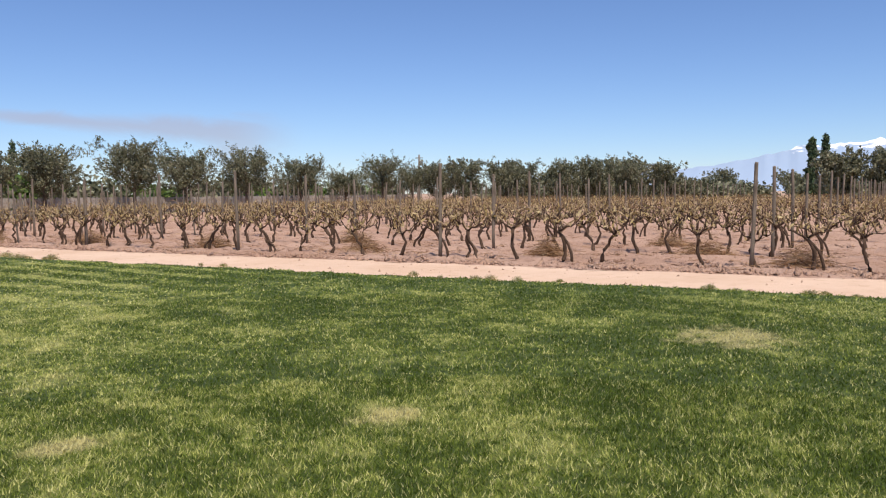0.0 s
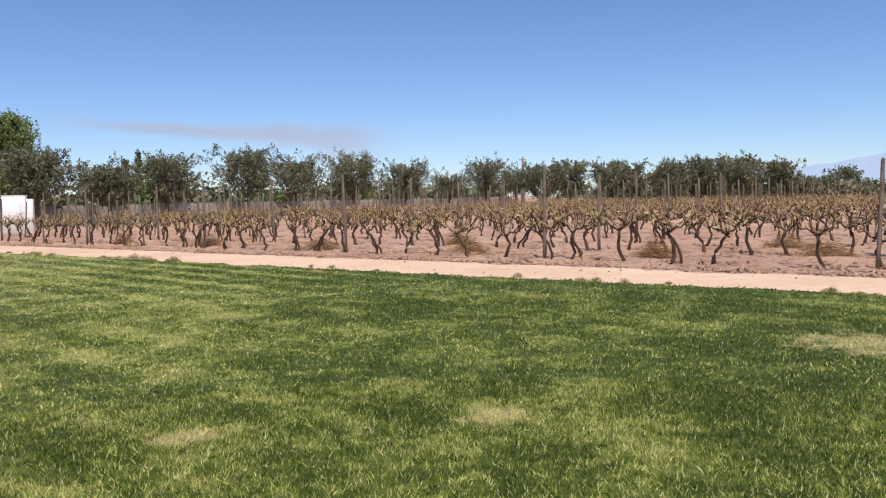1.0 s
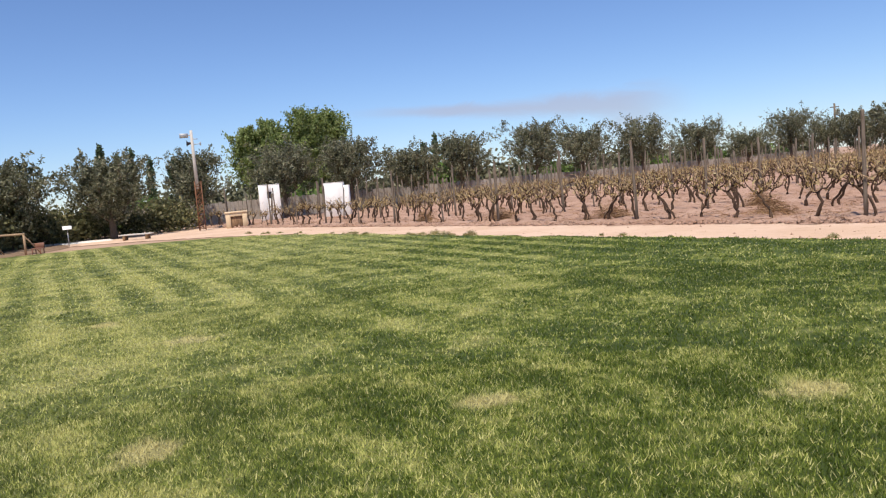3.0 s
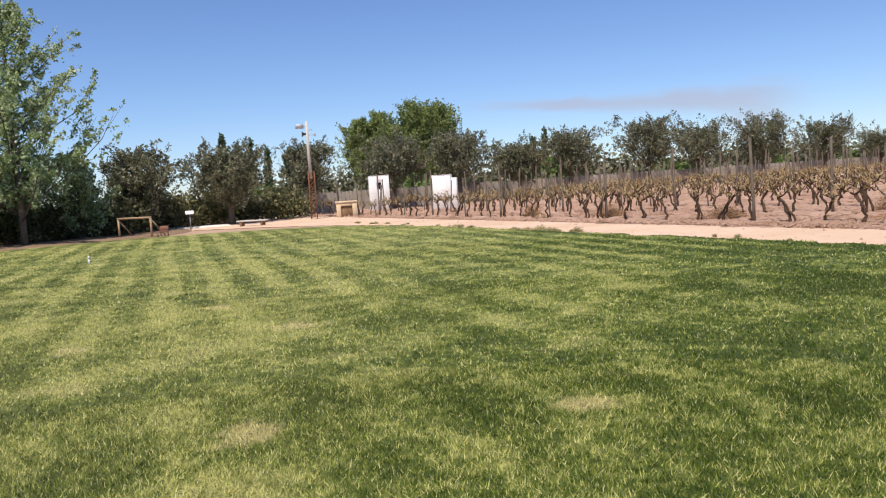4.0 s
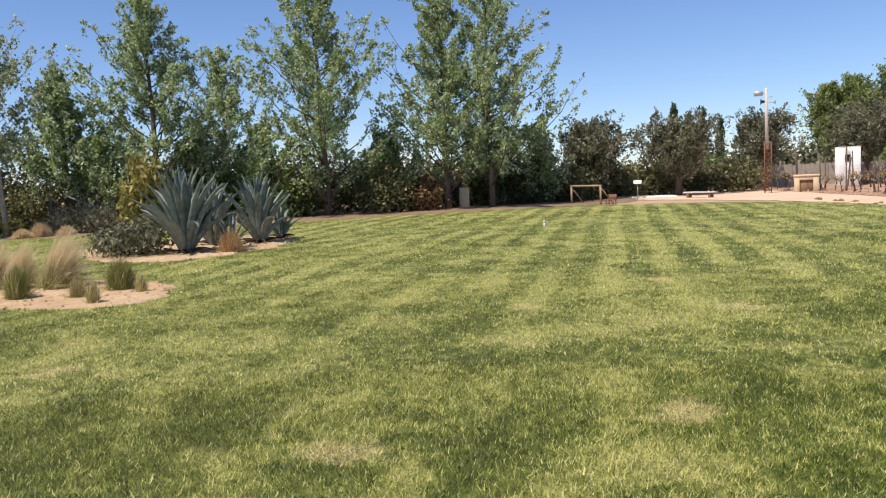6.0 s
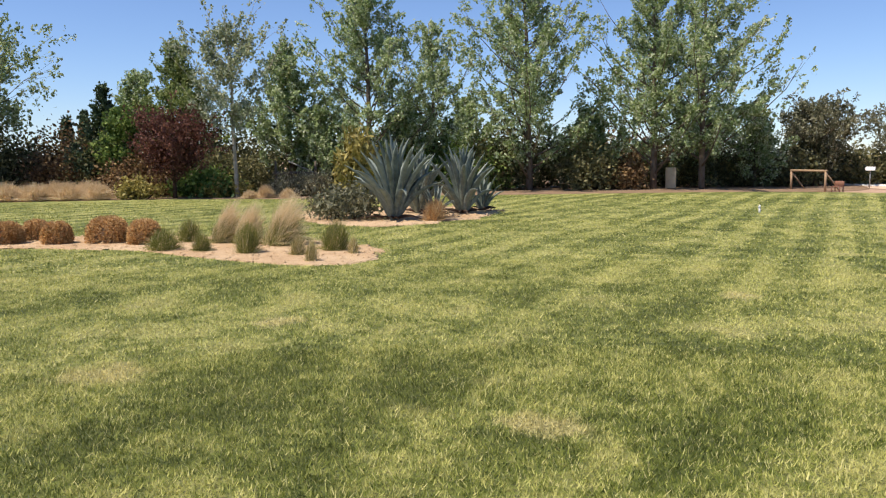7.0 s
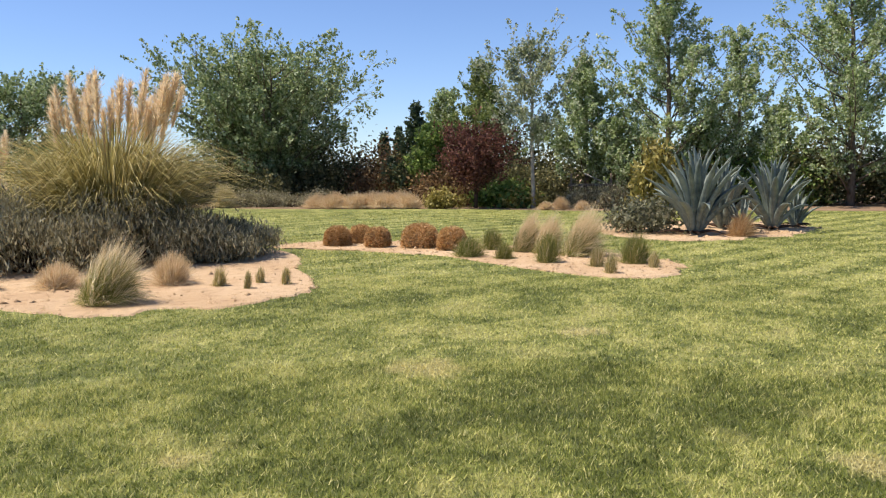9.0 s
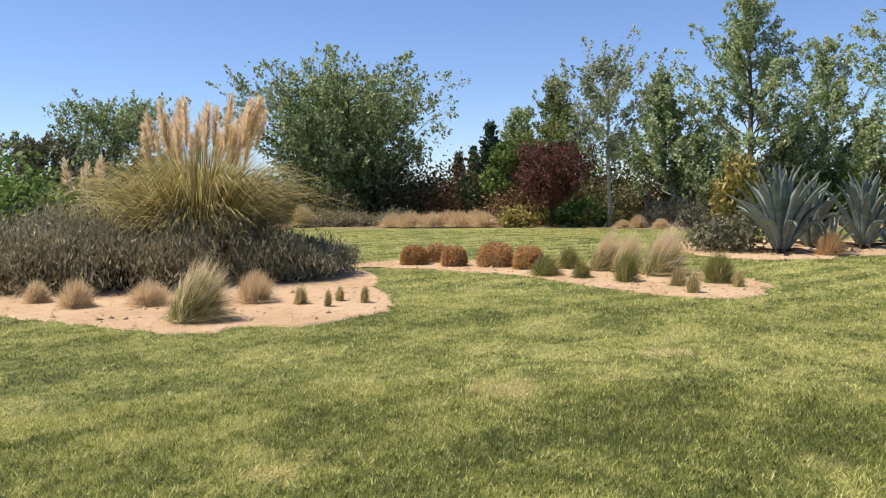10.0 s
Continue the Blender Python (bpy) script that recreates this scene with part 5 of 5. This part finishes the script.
FENCE_S, FENCE_TURN = 53.6, math.degrees(math.atan2(NRM[1], NRM[0]))
for i, o in enumerate(np.arange(13.0, 96.0, 0.285)):
    x, y = grid(FENCE_S + fence_rng.uniform(-0.012, 0.012), o)
    piece("plank", PLANKS[i % 5], fence, place=pose(x, y, -0.03 + fence_rng.uniform(-0.03, 0.03), fence_rng.normal() * 0.8, 0, FENCE_TURN + fence_rng.normal() * 1.5))
rail = Soup()
for z in (0.35, 1.12):
    rail.tube([(*grid(FENCE_S + 0.05, o), z) for o in np.arange(12.9, 96.5, 3.0)], 0.035, 4)
piece("rail", rail.mesh("rail", PLANK), fence)

# ---------------------------------------------------------------- sheds, tower, oven, goal, bench, sign


def boxes(name, material, *pairs):
    s = Soup()
    for lo, hi in pairs:
        s.box(lo, hi)
    me = s.mesh(name, material)
    bm = bmesh.new()
    bm.from_mesh(me)
    bmesh.ops.bevel(bm, geom=bm.edges[:], offset=0.008, segments=1, affect="EDGES")
    bm.to_mesh(me)
    bm.free()
    return me


def shed(x, y, turn, w, d, h, label, window):
    ob = thing("white_shed", x, y, 0, turn, label, "shed", "white cabins")
    t = 0.05
    x0, x1 = -w / 2, w / 2
    wx, wz, ww, wh = 0.0, h * 0.63, 0.30, 0.42
    front = [((x0, -d / 2, -0.04), (x1, -d / 2 + t, h))]
    if window:
        front = [((x0, -d / 2, -0.04), (wx - ww / 2, -d / 2 + t, h)), ((wx + ww / 2, -d / 2, -0.04), (x1, -d / 2 + t, h)),
                 ((wx - ww / 2, -d / 2, -0.04), (wx + ww / 2, -d / 2 + t, wz)), ((wx - ww / 2, -d / 2, wz + wh), (wx + ww / 2, -d / 2 + t, h))]
    piece("front_wall", boxes("front_wall", WHITE_PAINT, *front), ob)
    piece("side_wall", boxes("side_wall", WHITE_PAINT, ((x0, -d / 2 + t, -0.04), (x0 + t, d / 2, h))), ob)
    piece("side_wall", boxes("side_wall", WHITE_PAINT, ((x1 - t, -d / 2 + t, -0.04), (x1, d / 2, h))), ob)
    piece("back_wall", boxes("back_wall", WHITE_PAINT, ((x0 + t, d / 2 - t, -0.04), (x1 - t, d / 2, h))), ob)
    piece("roof", boxes("roof", WHITE_PAINT, ((x0 - 0.015, -d / 2 - 0.015, h + 0.002), (x1 + 0.015, d / 2 + 0.015, h + 0.04))), ob)
    if window:
        fr = piece("window", boxes("window", DARK_GLASS, ((wx - ww / 2, -d / 2 + t + 0.02, wz), (wx + ww / 2, -d / 2 + t + 0.03, wz + wh))), ob)
        piece("sill", boxes("sill", WHITE_PAINT, ((wx - ww / 2 - 0.03, -d / 2 - 0.02, wz - 0.04), (wx + ww / 2 + 0.03, -d / 2 - 0.002, wz))), fr)
    else:
        dr = piece("door", boxes("door", WHITE_PAINT, ((-0.28, -d / 2 - 0.03, 0.05), (0.36, -d / 2 - 0.003, h - 0.14))), ob)
        piece("annex", boxes("annex", WHITE_PAINT, ((x1 + 0.003, -d / 2 + 0.12, -0.04), (x1 + 0.34, d / 2 - 0.1, h - 0.16))), ob)
        piece("handle", boxes("handle", STEEL, ((-0.22, -d / 2 - 0.07, 0.95), (-0.19, -d / 2 - 0.032, 1.07))), dr)
    return ob


shed(SHEDS[0][0], SHEDS[0][1], 41, 1.34, 1.3, 2.28, "narrow white cabin with a small dark window", True)
shed(SHEDS[1][0], SHEDS[1][1], 30, 1.15, 1.1, 2.0, "narrow white cabin with a closed door", False)

tower = thing("lattice_tower", -32.4, 32.0, 0, 44, "slim lattice lamp mast with floodlight and loudspeaker", "light mast")
s = Soup()
for a in range(3):
    q = radians(120 * a)
    s = Soup().tube([(0.22 * math.cos(q), 0.22 * math.sin(q), -0.05), (0.22 * math.cos(q), 0.22 * math.sin(q), 2.7)], 0.032, 6)
    piece("leg", s.mesh("leg", RUSTED), tower)
br = Soup()
for k in range(9):
    for a in range(3):
        q0, q1 = radians(120 * a), radians(120 * (a + 1))
        br.tube([(0.22 * math.cos(q0), 0.22 * math.sin(q0), 0.1 + 0.29 * k), (0.22 * math.cos(q1), 0.22 * math.sin(q1), 0.39 + 0.29 * k)], 0.017, 4)
        br.tube([(0.22 * math.cos(q0), 0.22 * math.sin(q0), 0.1 + 0.29 * k), (0.22 * math.cos(q1), 0.22 * math.sin(q1), 0.1 + 0.29 * k)], 0.017, 4)
piece("lattice", br.mesh("lattice", RUSTED), tower)
piece("mast", Soup().tube([(0, 0, 2.3), (0, 0, 4.0), (0, 0, 5.5)], [0.10, 0.09, 0.075], 10).mesh("mast", CONCRETE, True), tower)
piece("floodlight", boxes("floodlight", STEEL, ((-0.62, -0.14, 5.12), (-0.18, 0.14, 5.34)), ((-0.2, -0.03, 5.2), (0.05, 0.03, 5.26))), tower, "grey floodlight head")
piece("loudspeaker", Soup().tube([(-0.06, 0, 4.8), (-0.2, 0, 4.8), (-0.3, 0, 4.8)], [0.05, 0.08, 0.17], 10).mesh("loudspeaker", DARK_GLASS), tower, "dark horn loudspeaker")
piece("bracket", boxes("bracket", STEEL, ((-0.05, -0.02, 4.72), (0.42, 0.02, 4.76)), ((0.38, -0.06, 4.66), (0.46, 0.06, 4.84)), ((-0.08, -0.02, 5.0), (0.3, 0.02, 5.04))), tower)

oven = thing("clay_oven", -31.0, 33.3, 0, 42, "small block outdoor oven with a dark arched mouth", "oven")
piece("base", boxes("base", OVEN_CLAY, ((-0.58, -0.5, -0.03), (-0.32, 0.5, 0.8)), ((0.32, -0.5, -0.03), (0.58, 0.5, 0.8)), ((-0.32, 0.2, -0.03), (0.32, 0.5, 0.8)), ((-0.32, -0.5, 0.62), (0.32, -0.34, 0.8))), oven)
piece("top_slab", boxes("top_slab", OVEN_CLAY, ((-0.62, -0.54, 0.803), (0.62, 0.54, 0.89))), oven)
# Added panel; its dark colour stands in for shade inside the open mouth.
piece("hearth_door", boxes("hearth_door", TIMBER, ((-0.31, -0.42, 0.0), (0.31, -0.36, 0.612))), oven, "dark brown panel standing in for the shaded oven mouth")

goal = thing("small_goal", -32.5, 20.8, 0, 8, "small wooden football goal frame", "goal")
for gx in (-1.05, 1.05):
    piece("goalpost", Soup().tube([(gx, 0, -0.05), (gx, 0, 0.4), (gx, 0, 0.84)], 0.05, 8).mesh("goalpost", PALE_TIMBER, True), goal)
    piece("stay", Soup().tube([(gx, 0, 0.80), (gx, 0.75, 0.0)], 0.03, 6).mesh("stay", PALE_TIMBER), goal)
piece("crossbar", Soup().tube([(-1.1, 0, 0.86), (0, 0, 0.865), (1.1, 0, 0.86)], 0.05, 8).mesh("crossbar", PALE_TIMBER, True), goal)

chair = thing("small_chair", -31.0, 21.2, 0, 30, "small faded brown garden chair beside the goal", "chair")
piece("seat", boxes("seat", RED_PLASTIC, ((-0.2, -0.18, 0.2), (0.2, 0.18, 0.235))), chair)
piece("backrest", boxes("backrest", RED_PLASTIC, ((-0.2, 0.16, 0.238), (0.2, 0.19, 0.44))), chair)
for a in (-0.17, 0.17):
    for b in (-0.15, 0.15):
        piece("leg", boxes("leg", RED_PLASTIC, ((a - 0.02, b - 0.02, -0.02), (a + 0.02, b + 0.02, 0.198))), chair)

sign = thing("information_sign", -33.6, 24.6, 0, 52, "small white slanted sign on a thin post", "sign")
piece("pole", Soup().tube([(0, 0, -0.05), (0, 0, 0.82)], 0.025, 6).mesh("pole", STEEL), sign)
pn = piece("panel", boxes("panel", WHITE_PAINT, ((-0.2, -0.13, -0.012), (0.2, 0.13, 0.012))), sign, place=pose(0, 0, 0.9, 40, 0, 0))

bench = thing("low_bench", -32.0, 27.2, 0, 20, "low pale bench with dark legs", "bench")
piece("seat", boxes("seat", CONCRETE, ((-0.85, -0.2, 0.22), (0.85, 0.2, 0.29))), bench)
for a in (-0.6, 0.6):
    piece("leg", boxes("leg", TIMBER, ((a - 0.06, -0.17, -0.03), (a + 0.06, 0.17, 0.218))), bench)

strip_poly = outline([(-37.8, 25.2), (-36.0, 26.4), (-34.6, 27.9), (-35.6, 28.3), (-37.3, 27.2), (-38.6, 26.1)], 0.3, 0.1)
tagged(new("gravel_patch", slab("gravel_patch", strip_poly, -0.03, 0.06, WHITE_SAND, 0.15)), "low patch of pale gravel beside the sign", "gravel", kind="structure")

pillar = thing("stone_block", -36.5, 16.2, 0, 70, "pale tan weathered stone block under the poplars", "stone block")
piece("shaft", boxes("shaft", OVEN_CLAY, ((-0.24, -0.2, -0.03), (0.24, 0.2, 1.02))), pillar)

sprinkler = thing("sprinkler", -19.95, 11.35, 0.01, 0, "small white lawn sprinkler head", "sprinkler")
piece("riser", Soup().tube([(0, 0, -0.03), (0, 0, 0.15)], [0.03, 0.025], 8).mesh("riser", WHITE_PAINT), sprinkler)
piece("nozzle", Soup().tube([(0, 0, 0.152), (0, 0, 0.21)], [0.04, 0.02], 8).mesh("nozzle", WHITE_PAINT), sprinkler)

pole = thing("utility_pole", -3.3, 110, 0, 0, "distant wooden utility pole with a transformer", "utility pole")
piece("shaft", Soup().tube([(0, 0, -0.1), (0, 0, 4), (0, 0, 6.9)], [0.16, 0.14, 0.11], 8).mesh("shaft", POST, True), pole)
piece("transformer", Soup().tube([(0.22, 0, 5.4), (0.22, 0, 6.1)], 0.2, 8).mesh("transformer", STEEL), pole)
piece("crossarm", boxes("crossarm", POST, ((-0.5, -0.05, 6.4), (0.5, 0.05, 6.52))), pole)

logs = thing("log_pile", -35.3, -1.6, 0, 75, "old grey timber frame and logs under the trees", "timber")
for k in range(3):
    piece("log", Soup().tube([(-1.0, 0.12 * k, 0.95 + 0.06 * (k % 2)), (0.1, 0.12 * k + 0.05, 1.0), (1.0, 0.12 * k, 0.98)], 0.05, 7).mesh("log", BARK), logs)
for gx in (-0.9, 0.9):
    piece("upright", Soup().tube([(gx, 0.1, -0.05), (gx, 0.1, 1.5)], 0.05, 7).mesh("upright", BARK), logs)
piece("brace", Soup().tube([(-0.3, 0.05, 1.5), (0.8, 0.05, 1.02)], 0.035, 6).mesh("brace", PALE_BARK), logs)

# ---------------------------------------------------------------- distance


def mountains():
    az, v = np.linspace(-12, 62, 260), []
    for a in az:
        q = radians(a)
        rise = np.interp(a, (2, 6, 12, 15, 17.7, 21.3, 23.8, 29.3, 34, 62), (0, 60, 80, 95, 118, 160, 200, 234, 240, 190))
        ridge = rise * (1 + 0.10 * noise.noise((a * 0.55, 0, 5)) + 0.05 * noise.noise((a * 2.1, 0, 9)))
        if abs(a - 14.8) < 1.0:
            ridge += 48 * (1 - abs(a - 14.8))
        if abs(a - 6.4) < 0.8:
            ridge += 36 * (0.8 - abs(a - 6.4))
        for k, f in enumerate((0.0, 0.3, 0.55, 0.75, 0.9, 1.0)):
            r = 3600 + 500 * f
            j = 1 + 0.25 * noise.noise((a * 1.2, f * 4, 2)) * (1 - f)
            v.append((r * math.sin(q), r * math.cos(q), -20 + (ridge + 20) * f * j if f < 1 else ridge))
    n = 6
    i, j = np.meshgrid(np.arange(len(az) - 1), np.arange(n - 1), indexing="ij")
    a = (i * n + j).ravel()
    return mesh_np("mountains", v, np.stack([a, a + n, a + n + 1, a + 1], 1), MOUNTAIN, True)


tagged(new("backdrop_mountains", mountains()), "distant snow-capped mountain range, bluish from haze painted into its colour", "mountains", kind="structure")


def smoke():
    me = bpy.data.meshes.new("smoke")
    bm = bmesh.new()
    uv = bm.loops.layers.uv.new("UVMap")
    cols = []
    for k in range(13):
        q = radians(36 - 27.5 * k / 12)
        cols.append([bm.verts.new((-2600 * math.sin(q), 2600 * math.cos(q), z)) for z in (20, 330)])
    for k in range(12):
        f = bm.faces.new((cols[k][0], cols[k + 1][0], cols[k + 1][1], cols[k][1]))
        for lp, (a, b) in zip(f.loops, ((k, 0), (k + 1, 0), (k + 1, 1), (k, 1))):
            lp[uv].uv = (a / 12, b)
    bm.to_mesh(me)
    bm.free()
    me.materials.append(SMOKE)
    return me


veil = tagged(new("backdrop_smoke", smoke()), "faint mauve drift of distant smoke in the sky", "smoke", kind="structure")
veil.visible_shadow = False
